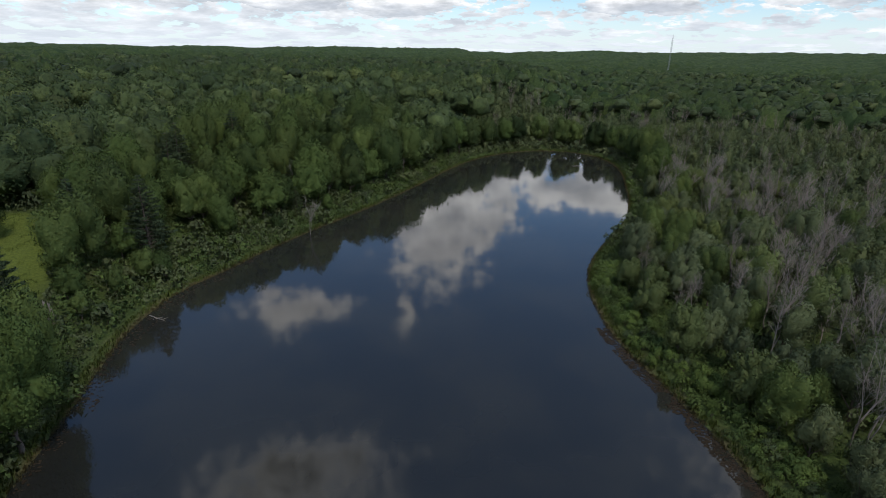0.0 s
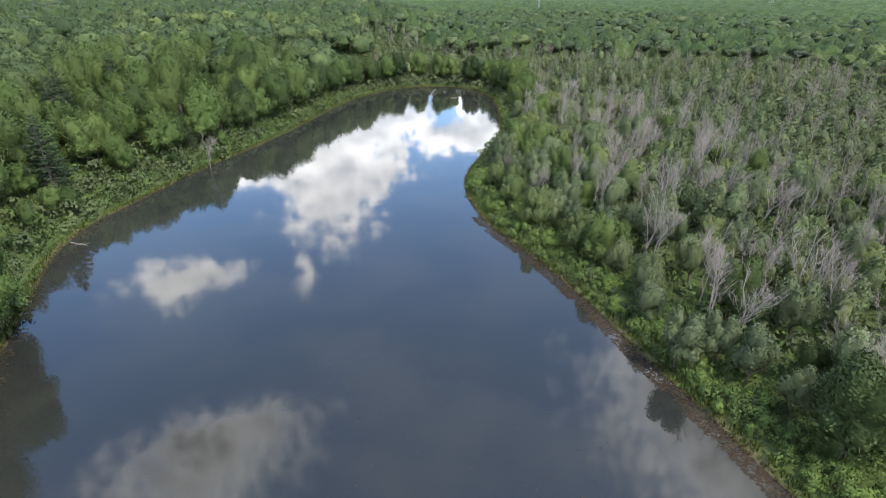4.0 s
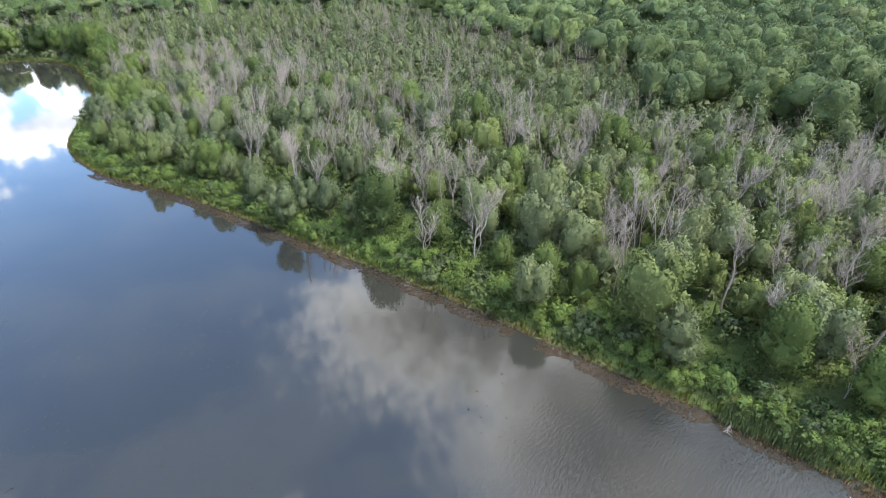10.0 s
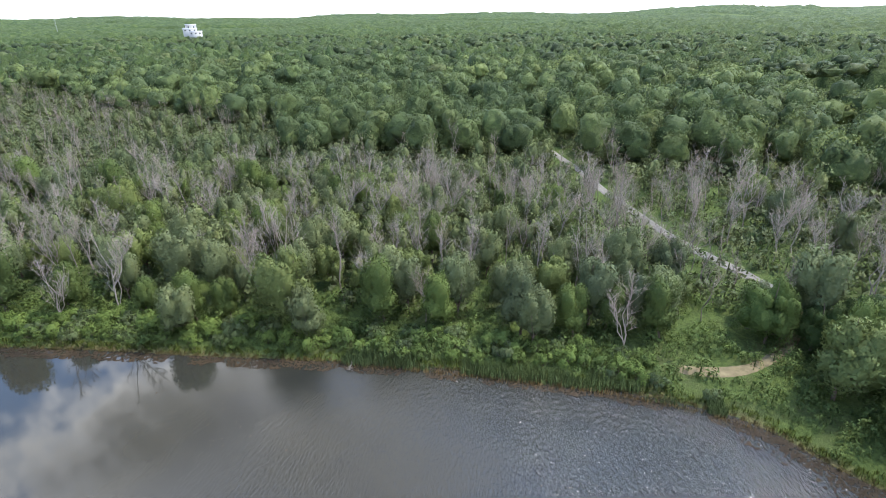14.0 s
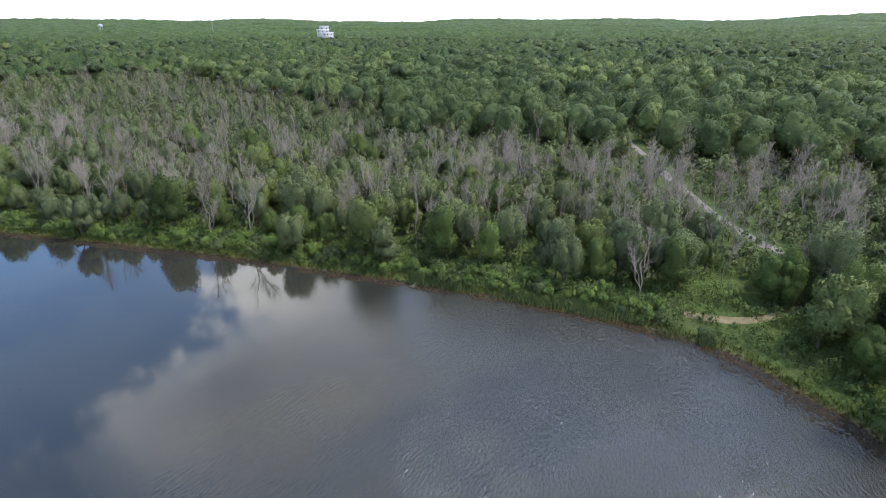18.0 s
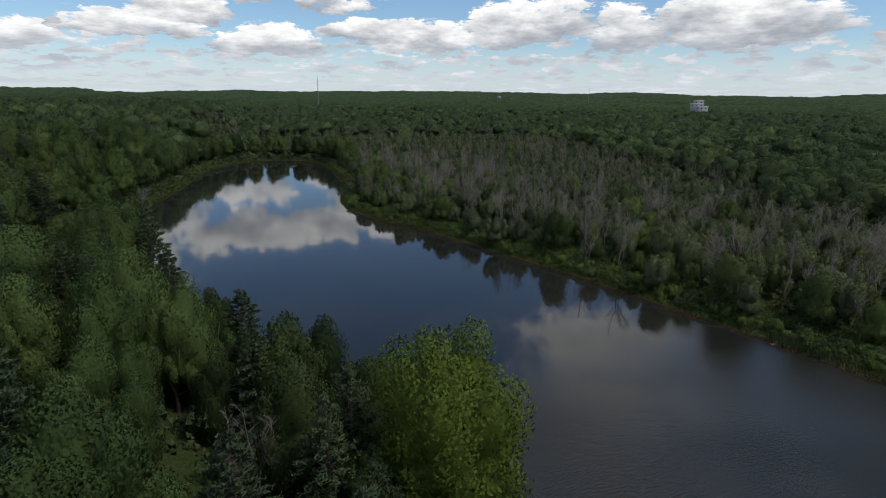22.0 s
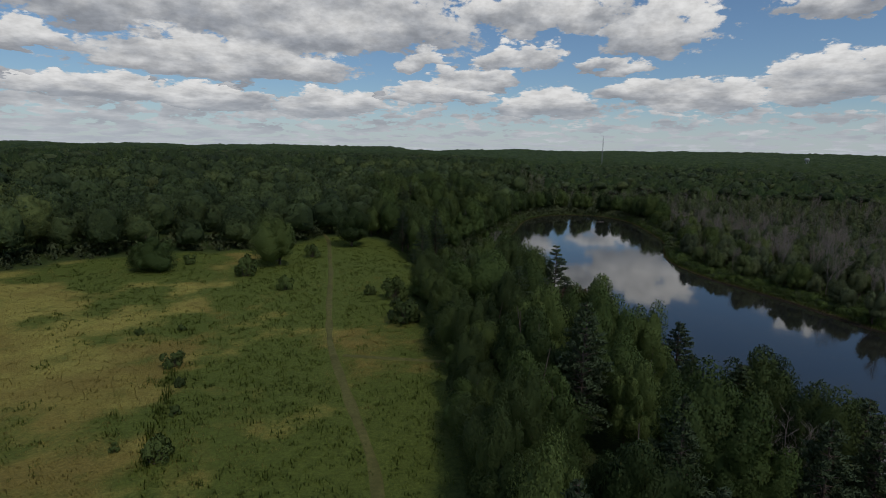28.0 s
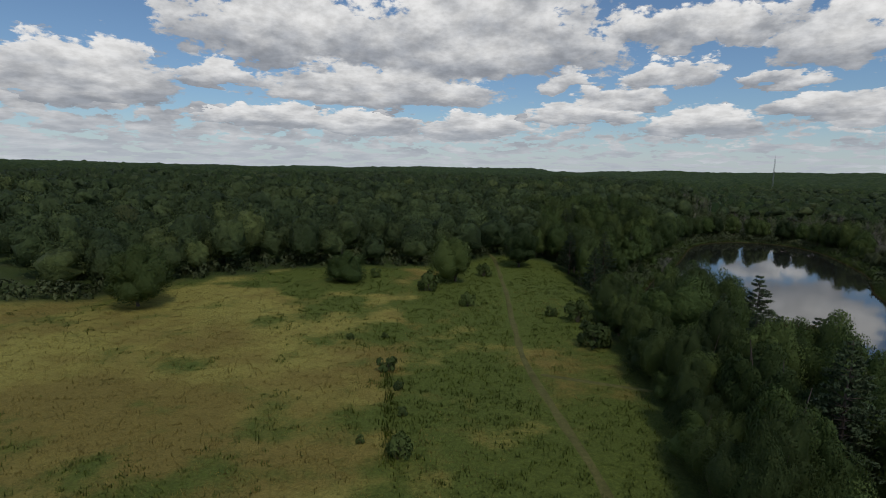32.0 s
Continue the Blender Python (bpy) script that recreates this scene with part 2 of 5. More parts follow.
LEAF = {
    "maple": leaf_material("leaf_bright", (0.145, 0.20, 0.032), 0.15),
    "oak": leaf_material("leaf_deep", (0.066, 0.108, 0.035), 0.62),
    "ash": leaf_material("leaf_mid", (0.094, 0.140, 0.046), 0.55),
    "alder": leaf_material("leaf_grey", (0.132, 0.168, 0.086), 0.35),
    "pine": leaf_material("needles", (0.082, 0.122, 0.064), 0.25, through_light=0.1),
    "red": leaf_material("leaf_red", (0.10, 0.062, 0.036), 0.25),
    "swamp_ash": leaf_material("leaf_pale", (0.145, 0.190, 0.070), 0.35),
    "shrub": leaf_material("leaf_shrub", (0.124, 0.188, 0.052), 0.35),
    "shrub_grey": leaf_material("leaf_shrub_grey", (0.110, 0.150, 0.072), 0.35),
}
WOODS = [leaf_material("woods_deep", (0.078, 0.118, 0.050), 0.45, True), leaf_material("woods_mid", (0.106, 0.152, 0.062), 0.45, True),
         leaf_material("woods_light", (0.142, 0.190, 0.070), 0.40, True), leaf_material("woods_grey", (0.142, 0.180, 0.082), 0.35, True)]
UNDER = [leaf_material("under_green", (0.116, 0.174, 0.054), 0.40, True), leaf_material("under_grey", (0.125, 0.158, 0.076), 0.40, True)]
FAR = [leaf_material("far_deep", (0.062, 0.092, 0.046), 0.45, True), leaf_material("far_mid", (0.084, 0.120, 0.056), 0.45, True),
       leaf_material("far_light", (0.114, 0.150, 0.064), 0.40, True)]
BARK = bark_material("bark_brown", (0.13, 0.105, 0.085))
DEADWOOD = bark_material("bark_dead", (0.250, 0.222, 0.192))
DEADWOOD_2 = bark_material("bark_dead_brown", (0.205, 0.178, 0.152))

# ---- numbers of the place ----
POND = np.array([(-41, 41), (-42.6, 50.7), (-44.2, 58), (-46.6, 69), (-46.8, 78.4), (-45.4, 87), (-41.4, 95.4), (-36.7, 108), (-30.3, 122),
                 (-21.7, 137.5), (-9, 165.7), (5, 203), (20, 225), (37, 237), (53, 236), (64, 225), (66, 200), (55, 157), (48.6, 136.4), (39, 120),
                 (30.6, 104.7), (26.7, 93), (25.5, 79), (26.3, 68.4), (28.8, 58.8), (30.6, 50), (31.8, 41.8), (33, 26), (34.5, 13), (36, -6),
                 (36.6, -30), (37.3, -47)] + [(36.5, -58), (35.5, -70), (33.5, -79), (31, -85.5), (26, -89), (23, -93.5), (18, -96), (10, -98.5),
                 (0, -99), (-10, -95), (-18, -85), (-21, -70), (-21, -55), (-20, -42), (-23, -25), (-27, -8), (-32, 10), (-37, 27)], float)
FIELD = np.array([(-70, -130), (-71, -60), (-69, -30), (-66.7, -15), (-66, 0), (-68, 30), (-63, 55), (-62, 82), (-72, 100), (-90, 104), (-96, 90), (-112, 78),
                  (-142, 66.6), (-164, 44.4), (-171, 25), (-188, 15), (-270, -10), (-270, -130)], float)


def rounded(poly, times_=2):
    for _ in range(times_):
        nxt = np.roll(poly, -1, 0)
        poly = np.stack([poly * 0.75 + nxt * 0.25, poly * 0.25 + nxt * 0.75], 1).reshape(-1, 2)
    return poly


SHORE = rounded(POND)
MEADOW = rounded(FIELD, 1)


def outside(poly, pts):
    """Signed distance of points from a closed outline: positive outside."""
    pts = np.asarray(pts, float).reshape(-1, 2)
    best, inside = np.full(len(pts), 1e9), np.zeros(len(pts), bool)
    for a, b in zip(poly, np.roll(poly, -1, 0)):
        e, v = b - a, pts - a
        s = np.clip((v @ e) / (e @ e), 0, 1)
        best = np.minimum(best, np.hypot(*(v - s[:, None] * e).T))
        cut = (a[1] > pts[:, 1]) != (b[1] > pts[:, 1])
        inside ^= cut & (pts[:, 0] < (b[0] - a[0]) * (pts[:, 1] - a[1]) / (b[1] - a[1] + 1e-12) + a[0])
    return np.where(inside, -best, best)


def smooth(lo, hi, x):
    s = np.clip((np.asarray(x, float) - lo) / (hi - lo), 0, 1)
    return s * s * (3 - 2 * s)


def lumps(x, y, size, seed=0):
    """Smooth value noise in -1..1, wavelength about size metres."""
    u, v = np.asarray(x, float) / size + 17.3 * seed, np.asarray(y, float) / size - 9.1 * seed
    i, j = np.floor(u), np.floor(v)
    f, g = u - i, v - j
    f, g = f * f * (3 - 2 * f), g * g * (3 - 2 * g)

    def h(a, b):
        s = np.sin(a * 127.1 + b * 311.7 + seed * 74.7) * 43758.5453
        return (s - np.floor(s)) * 2 - 1

    return (h(i, j) * (1 - f) + h(i + 1, j) * f) * (1 - g) + (h(i, j + 1) * (1 - f) + h(i + 1, j + 1) * f) * g


def ground(x, y):
    """Height of the ground over the water."""
    x, y = np.asarray(x, float), np.asarray(y, float)
    shape = x.shape
    x, y = x.ravel(), y.ravel()
    d = outside(SHORE, np.stack([x, y], 1))
    left = smooth(18, -22, x - 0.28 * np.clip(y - 120, 0, 400))
    away = np.hypot(x, y)
    z = np.where(d < 0, np.maximum(-1.8, d * 0.45), 0.22 * np.minimum(d, 2.0) + 0.25 * smooth(2, 14, d))
    z = z + left * 7.3 * smooth(3, 34, d)
    z = z + left * 9.0 * smooth(4, 60, d) * smooth(90, 420, away) * smooth(20, 160, y + 0.4 * np.abs(x + 60))
    z = z + (1 - left) * 2.5 * smooth(60, 300, d)
    z = z + np.where(d > 2, 0.25 * lumps(x, y, 9, 1) + 0.5 * left * lumps(x, y, 38, 2), 0) * smooth(2, 8, d)
    z = z + smooth(250, 900, away) * 5 * lumps(x, y, 330, 3) + smooth(700, 2600, away) * (3 + 11 * lumps(x, y, 800, 4)) + smooth(1800, 4200, away) * (16 + 24 * smooth(-0.3, 0.5, x / (away + 1)) + 11 * lumps(x, y, 750, 5) + 9 * lumps(x, y, 260, 6))
    return z.reshape(shape)


# ---- mesh helpers ----


def mesh_of(name, verts, faces, mat, smooth_faces=False, normals=None):
    """A mesh from arrays: verts (n, 3), faces (m, 3 or 4) or a list of such arrays."""
    me = bpy.data.meshes.new(name)
    faces = [np.asarray(f) for f in (faces if isinstance(faces, list) else [faces]) if len(f)]
    me.vertices.add(len(verts))
    me.vertices.foreach_set("co", np.asarray(verts, np.float32).ravel())
    loops = np.concatenate([f.ravel() for f in faces])
    sizes = np.concatenate([np.full(len(f), f.shape[1]) for f in faces])
    me.loops.add(len(loops))
    me.loops.foreach_set("vertex_index", loops.astype(np.int32))
    me.polygons.add(len(sizes))
    me.polygons.foreach_set("loop_start", (np.cumsum(sizes) - sizes).astype(np.int32))
    if smooth_faces or normals is not None:
        me.polygons.foreach_set("use_smooth", np.ones(len(sizes), bool))
    me.update(calc_edges=True)
    me.validate()
    if normals is not None:
        me.normals_split_custom_set_from_vertices(np.asarray(normals, np.float32))
    me.materials.append(mat)
    return me


def sprigs(rng, centres, ways, size, narrow=0.42, up=0.5, stray=0.55):
    """Short leafy twigs that point outward and up, one pointed spray each."""
    n = len(centres)
    along = ways + [0, 0, up] + rng.normal(size=(n, 3)) * stray
    along /= np.linalg.norm(along, axis=1, keepdims=True) + 1e-9
    side = np.cross(along, rng.normal(size=(n, 3)))
    side /= np.linalg.norm(side, axis=1, keepdims=True) + 1e-9
    s = (np.asarray(size) * rng.uniform(0.6, 1.35, n))[:, None]
    foot = centres - along * s * 0.40
    v = np.stack([foot + side * s * narrow, foot - side * s * narrow, centres + along * s * 0.60], 1)
    return v.reshape(-1, 3), np.arange(3 * n).reshape(-1, 3)


def unit(v):
    return v / (np.linalg.norm(v, axis=1, keepdims=True) + 1e-9)


def sprays(rng, centres, ways, size, wide=0.42, loose=0.5, up=0.8, calm=0.2):
    """Leaf sprays that lie over the clumps like shingles, tips up; with soft normals of the clump. Verts, faces, normals."""
    n = len(centres)
    face = unit(ways + rng.normal(size=(n, 3)) * loose)
    along = rng.normal(size=(n, 3)) * 0.7 + [0, 0, up]
    along = unit(along - face * (along * face).sum(1, keepdims=True))
    side = np.cross(face, along)
    s = (np.asarray(size) * rng.uniform(0.6, 1.35, n))[:, None]
    foot = centres - along * s * 0.42
    tip = centres + along * s * 0.58 + ways * s * 0.22
    v = np.stack([foot + side * s * wide, foot - side * s * wide, tip], 1)
    out = unit((centres - centres.mean(0)) * [1, 1, 0.8])
    soft = unit(ways * 0.55 + out * 0.5 + [0, 0, 0.2] + rng.normal(size=(n, 3)) * 0.13)
    return v.reshape(-1, 3), np.arange(3 * n).reshape(-1, 3), np.repeat(unit(soft + [0, 0, calm]), 3, 0)


def tubes(segs, sides=5):
    """Tapered tubes from rows of (p0, p1, r0, r1)."""
    p0 = np.array([s[0] for s in segs], float)
    p1 = np.array([s[1] for s in segs], float)
    r = np.array([[s[2], s[3]] for s in segs], float)
    d = p1 - p0
    d /= np.linalg.norm(d, axis=1, keepdims=True) + 1e-9
    ref = np.where(np.abs(d[:, 2:3]) > 0.9, [[1.0, 0, 0]], [[0, 0, 1.0]])
    a = np.cross(d, ref)
    a /= np.linalg.norm(a, axis=1, keepdims=True)
    b = np.cross(d, a)
    ang = np.arange(sides) * 2 * np.pi / sides
    ring = np.cos(ang)[None, :, None] * a[:, None] + np.sin(ang)[None, :, None] * b[:, None]
    v = np.concatenate([p0[:, None] + ring * r[:, 0, None, None], p1[:, None] + ring * r[:, 1, None, None]], 1)
    k = np.arange(sides)
    quad = np.stack([k, (k + 1) % sides, (k + 1) % sides + sides, k + sides], 1)
    f = quad[None] + (np.arange(len(p0)) * 2 * sides)[:, None, None]
    return v.reshape(-1, 3), f.reshape(-1, 4)


def part(name, me, parent, label=""):
    ob = new(name, me)
    ob.parent = parent
    return tagged(ob, label) if label else ob


def limb(rng, a, b, r0, r1, steps=3, wander=0.12):
    """A bent limb from a to b as tube rows."""
    a, b = np.array(a, float), np.array(b, float)
    pts = [a + (b - a) * s for s in np.linspace(0, 1, steps + 1)]
    size = np.linalg.norm(b - a)
    for p in pts[1:-1]:
        p += rng.normal(size=3) * size * wander * 0.4
    rad = np.linspace(r0, r1, steps + 1)
    return [(pts[i], pts[i + 1], rad[i], rad[i + 1]) for i in range(steps)]


def ball(rng, n):
    v = rng.normal(size=(n, 3))
    return v / np.linalg.norm(v, axis=1, keepdims=True)


class Crown:
    """A rounded crown of lobes, like a cauliflower: reach() gives its surface along any way."""

    def __init__(self, rng, tall, wide, low, lobes, deep=0.30, lean=(0, 0)):
        mid = tall * (low + 0.42 * (1 - low))
        self.centre, self.wide, self.up, self.down = np.array([lean[0], lean[1], mid]), wide, tall - mid, mid - tall * low
        way_l = ball(rng, lobes * 3)
        way_l = way_l[way_l[:, 2] > -0.55][:lobes]
        self.lobe, self.deep = way_l, deep
        self.size = rng.uniform(0.75, 1.3, len(way_l)) * 2.1 / math.sqrt(lobes)
        self.tall = rng.uniform(0.55, 1.0, len(way_l))
        self.skew = rng.normal(size=3) * 0.24

    def reach(self, d):
        near = d @ self.lobe.T
        ang2 = np.clip(2 - 2 * near, 0, None) / self.size**2
        bump = (np.sqrt(np.clip(1 - ang2, 0, 1)) * self.tall).max(1)
        shape = np.where(d[:, 2:3] > 0, [[self.wide, self.wide, self.up]], [[self.wide, self.wide, self.down]])
        square = 1 / np.maximum((np.abs(d) ** 2.5).sum(1), 1e-6) ** (1 / 2.5)  # broad shoulders
        return d * shape * (square * (1 - self.deep + self.deep * bump + d @ self.skew * 0.6))[:, None]

    def normal(self, d):
        ref = np.where(np.abs(d[:, 2:3]) > 0.9, [[1.0, 0, 0]], [[0, 0, 1.0]])
        a = unit(np.cross(d, ref))
        b = np.cross(d, a)
        p, e = self.reach(d), 0.07
        n = np.cross(self.reach(unit(d + a * e)) - p, self.reach(unit(d + b * e)) - p)
        n *= np.sign((n * d).sum(1, keepdims=True))
        return unit(n)

    def core(self, rings, seg, shrink):
        """The closed body inside the leaves. Verts, faces, normals."""
        d = [(0, 0, 1.0)]
        for i in range(1, rings):
            a = math.pi * 0.86 * i / (rings - 1)
            d += [(math.sin(a) * math.cos(t), math.sin(a) * math.sin(t), math.cos(a)) for t in (np.arange(seg) + 0.5 * (i % 2)) * 2 * math.pi / seg]
        d = np.array(d)
        j, k1 = np.arange(seg), (np.arange(seg) + 1) % seg
        f = [np.stack([0 * j, 1 + j, 1 + k1], 1)]
        for i in range(rings - 2):
            p, q = 1 + i * seg, 1 + (i + 1) * seg
            if i % 2 == 0:
                f += [np.stack([p + j, q + j, p + k1], 1), np.stack([p + k1, q + j, q + k1], 1)]
            else:
                f += [np.stack([p + j, q + j, q + k1], 1), np.stack([p + j, q + k1, p + k1], 1)]
        return self.reach(d) * shrink + self.centre, np.concatenate(f), self.normal(d)

    def points(self, rng, n, lo=0.86, hi=1.10):
        """Leaf places on the lobes and their outward ways."""
        d = unit(ball(rng, n) + [0, 0, 0.28])
        return self.reach(d) * rng.uniform(lo, hi, (n, 1)) + self.centre, self.normal(d)


def leafy(rng, crown, n, size, rings, seg, shrink=0.86, wide=0.42, loose=0.48, rough=0.24):
    """Leaf sprays over a crown's lobes, with its closed body. Verts, faces, normals."""
    pts, d = crown.points(rng, n)
    v, f, _ = sprays(rng, pts, d, np.full(n, size), wide, loose)
    soft = np.repeat(unit(d + rng.normal(size=(n, 3)) * rough + [0, 0, 0.12]), 3, 0)
    cv, cf, cn = crown.core(rings, seg, shrink)
    return np.concatenate([v, cv]), np.concatenate([f, cf + len(v)]), np.concatenate([soft, cn])


def crown_points(rng, tall, wide, low, blobs, n, lean=(0, 0)):
    """Clumps of foliage set over an uneven bush. Gives clump centres, radii, leaf points and their outward ways."""
    mid, up = tall * (1 + low) / 2, tall * (1 - low) / 2
    c = ball(rng, blobs)
    c[:, 2] = np.where(c[:, 2] < -0.85, -c[:, 2], c[:, 2])
    c[:, 2] = np.sign(c[:, 2]) * np.abs(c[:, 2]) ** 0.7  # broad shoulders
    c = c * rng.uniform(0.50, 0.92, (blobs, 1)) * [wide, wide, up]
    c[:, :2] *= (1 - 0.12 * np.clip(c[:, 2:3] / up, 0, 1))
    r = wide * rng.uniform(0.20, 0.38, blobs)
    which = rng.choice(blobs, n, p=r**2 / (r**2).sum())
    d = ball(rng, n) + [0, 0, 0.35] + 0.5 * c[which] / (np.linalg.norm(c[which], axis=1, keepdims=True) + 0.2)
    d /= np.linalg.norm(d, axis=1, keepdims=True)
    pts = c[which] + d * [1.0, 1.0, 1.25] * (r[which] * rng.uniform(0.62, 1.08, n))[:, None]
    base = np.array([lean[0], lean[1], mid])
    return c + base, r, pts + base, d


def broadleaf(name, seed, tall, wide, leaf, low=0.3, blobs=22, n=1300, size=0.5, label="", bark=None, deep=0.30):
    """A leafy tree: trunk with limbs, and a crown of lobes covered in leaf sprays."""
    rng = np.random.default_rng(seed)
    tree = new(name)
    crown = Crown(rng, tall, wide, low, blobs, deep, rng.normal(size=2) * 0.04 * tall)
    fork = np.array([*rng.normal(size=2) * 0.1, tall * (low + 0.12)])
    foot = 0.018 * tall + 0.04
    rows = limb(rng, (0, 0, -0.4), fork, foot * 1.25, foot * 0.7, 3, 0.06)
    for tip in crown.reach(crown.lobe[::2]) * 0.9 + crown.centre:
        start = fork * rng.uniform(0.75, 1.0) if rng.random() < 0.6 else fork + (np.array([0, 0, tall * 0.65]) - fork) * rng.random()
        rows += limb(rng, start, tip, foot * 0.38, foot * 0.1, 2, 0.2)
    rows += limb(rng, fork, (fork[0], fork[1], tall * 0.85), foot * 0.65, foot * 0.15, 3, 0.1)
    part("trunk", mesh_of("trunk", *tubes(rows, 4), bark or BARK), tree)
    v, f, soft = leafy(rng, crown, n, size, 14, 22)
    part("crown", mesh_of("crown", v, f, leaf, normals=soft), tree)
    return tagged(tree, label, "tree")


def pine(name, seed, tall, wide, n=1500, label=""):
    """A white pine: straight trunk, whorls of level limbs with needle plumes."""
    rng = np.random.default_rng(seed)
    tree = new(name)
    rows = limb(rng, (0, 0, -0.4), (0, 0, tall), 0.022 * tall, 0.02, 6, 0.01)
    pts, way = [], []
    z = tall * 0.16
    while z < tall * 0.985:
        k = z / tall
        reach = wide * (1 - k) ** 0.75 * (0.55 + 0.45 * min(1, k * 3.5)) + 0.25
        turn = rng.random() * 6.28
        for i in range(6 if k < 0.8 else 5):
            a = turn + i * 6.28 / 6 + rng.normal() * 0.15
            long = reach * rng.uniform(0.7, 1.12)
            tip = np.array([math.cos(a) * long, math.sin(a) * long, z + long * rng.uniform(0.05, 0.32)])
            rows += limb(rng, (0, 0, z), tip, 0.04 + 0.012 * long, 0.012, 1, 0.1)
            m = max(4, int(n * long / (wide * 62)))
            s = rng.uniform(0.25, 1.05, m) ** 0.7
            p = np.array([0, 0, z]) + (tip - [0, 0, z]) * s[:, None] + rng.normal(size=(m, 3)) * [0.30, 0.30, 0.14] * (0.3 + 0.10 * long)
            pts.append(p)
            way.append(np.stack([math.cos(a) * np.full(m, 0.35), math.sin(a) * np.full(m, 0.35), np.full(m, 1.0)], 1) + rng.normal(size=(m, 3)) * 0.4)
        z += tall * rng.uniform(0.035, 0.055)
    pts, way = np.concatenate(pts), np.concatenate(way)
    part("trunk", mesh_of("trunk", *tubes(rows, 3), BARK), tree)
    v, f = sprigs(rng, pts, way * [1.6, 1.6, 0.4], np.full(len(pts), 0.38), 0.21, 0.25, 0.45)
    soft = unit(way * [1.2, 1.2, 0.75] + rng.normal(size=way.shape) * 0.15)
    a, b, c = v[f[:, 0]], v[f[:, 1]], v[f[:, 2]]
    under = (np.cross(b - a, c - a) * soft).sum(1) < 0
    f[under] = f[under][:, [1, 0, 2]]
    part("crown", mesh_of("crown", v, f, LEAF["pine"], normals=np.repeat(soft, 3, 0)), tree)
    return tagged(tree, label, "tree")


def dead_rows(rng, tall, spread, forks=2, twigs=16, fan=4):
    """Trunk, bare branches and fine twigs of a dead tree, as three lists of tube rows."""
    trunk, fine, tips = [], [], []
    stems = [(np.array([0, 0, -0.4]), np.array([*rng.normal(size=2) * 0.04 * tall, tall * rng.uniform(0.93, 1.0)]))]
    for _ in range(forks):
        base = np.array([0, 0, tall * rng.uniform(0.12, 0.45)])
        stems.append((base, np.array([*rng.normal(size=2) * spread * 0.5, tall * rng.uniform(0.7, 0.98)])))
    for a, b in stems:
        trunk += limb(rng, a, b, 0.0095 * tall if a[2] < 0 else 0.006 * tall, 0.012, 4, 0.07)
        for _ in range(twigs):
            s = rng.uniform(0.30, 0.97)
            p = a + (b - a) * s
            out = rng.random() * 6.28
            long = spread * rng.uniform(0.4, 1.0) * (1.25 - s)
            tip = p + np.array([math.cos(out) * long * 0.72, math.sin(out) * long * 0.72, long * rng.uniform(0.6, 1.5)])
            fine += limb(rng, p, tip, 0.026, 0.010, 2, 0.16)
            for _ in range(fan):
                q = p + (tip - p) * rng.uniform(0.25, 1.0)
                tips += [(q, q + (rng.normal(size=3) * 0.75 + [math.cos(out) * 0.5, math.sin(out) * 0.5, 1.0]) * long * rng.uniform(0.22, 0.45), 0.014, 0.004)]
    return trunk, fine, tips


def spikes(rows):
    """Thin twigs that taper to a point, three faces each."""
    p0, p1 = np.array([r[0] for r in rows], float), np.array([r[1] for r in rows], float)
    rad = np.array([r[2] for r in rows])[:, None]
    d = unit(p1 - p0)
    a = unit(np.cross(d, np.where(np.abs(d[:, 2:3]) > 0.9, [[1.0, 0, 0]], [[0, 0, 1.0]])))
    b = np.cross(d, a)
    v = np.stack([p0 + a * rad, p0 + (-0.5 * a + 0.866 * b) * rad, p0 + (-0.5 * a - 0.866 * b) * rad, p1], 1)
    f = np.array([(0, 1, 3), (1, 2, 3), (2, 0, 3)])[None] + (np.arange(len(rows)) * 4)[:, None, None]
    return v.reshape(-1, 3), f.reshape(-1, 3)


def dead_tree(name, seed, tall, spread, wood, forks=2, twigs=16, label=""):
    rng = np.random.default_rng(seed)
    tree = new(name)
    trunk, fine, tips = dead_rows(rng, tall, spread, forks, twigs, 9)
    part("trunk", mesh_of("trunk", *tubes(trunk, 5), wood), tree)
    (fv, ff), (tv, tf) = tubes(fine, 3), spikes(tips)
    tagged(part("bare_crown", mesh_of("bare_crown", np.concatenate([fv, tv]), [ff, tf + len(fv)], wood), tree), kind="stuff")
    return tagged(tree, label, "dead tree")


def shrub(name, seed, tall, wide, leaf, n=260, size=0.30, blobs=9, label=""):
    rng = np.random.default_rng(seed)
    bush = new(name)
    c, r, pts, d = crown_points(rng, tall, wide, 0.0, blobs, n)
    pts[:, 2] = np.abs(pts[:, 2])
    rows = []
    for centre in c:
        rows += limb(rng, (*rng.normal(size=2) * 0.12, -0.2), centre, 0.03, 0.012, 2, 0.2)
    part("woody_base", mesh_of("woody_base", *tubes(rows, 4), BARK), bush)
    v, f, soft = sprays(rng, pts, d, np.full(n, size), 0.48)
    part("foliage", mesh_of("foliage", v, f, leaf, normals=soft), bush)
    return tagged(bush, label, "shrub")


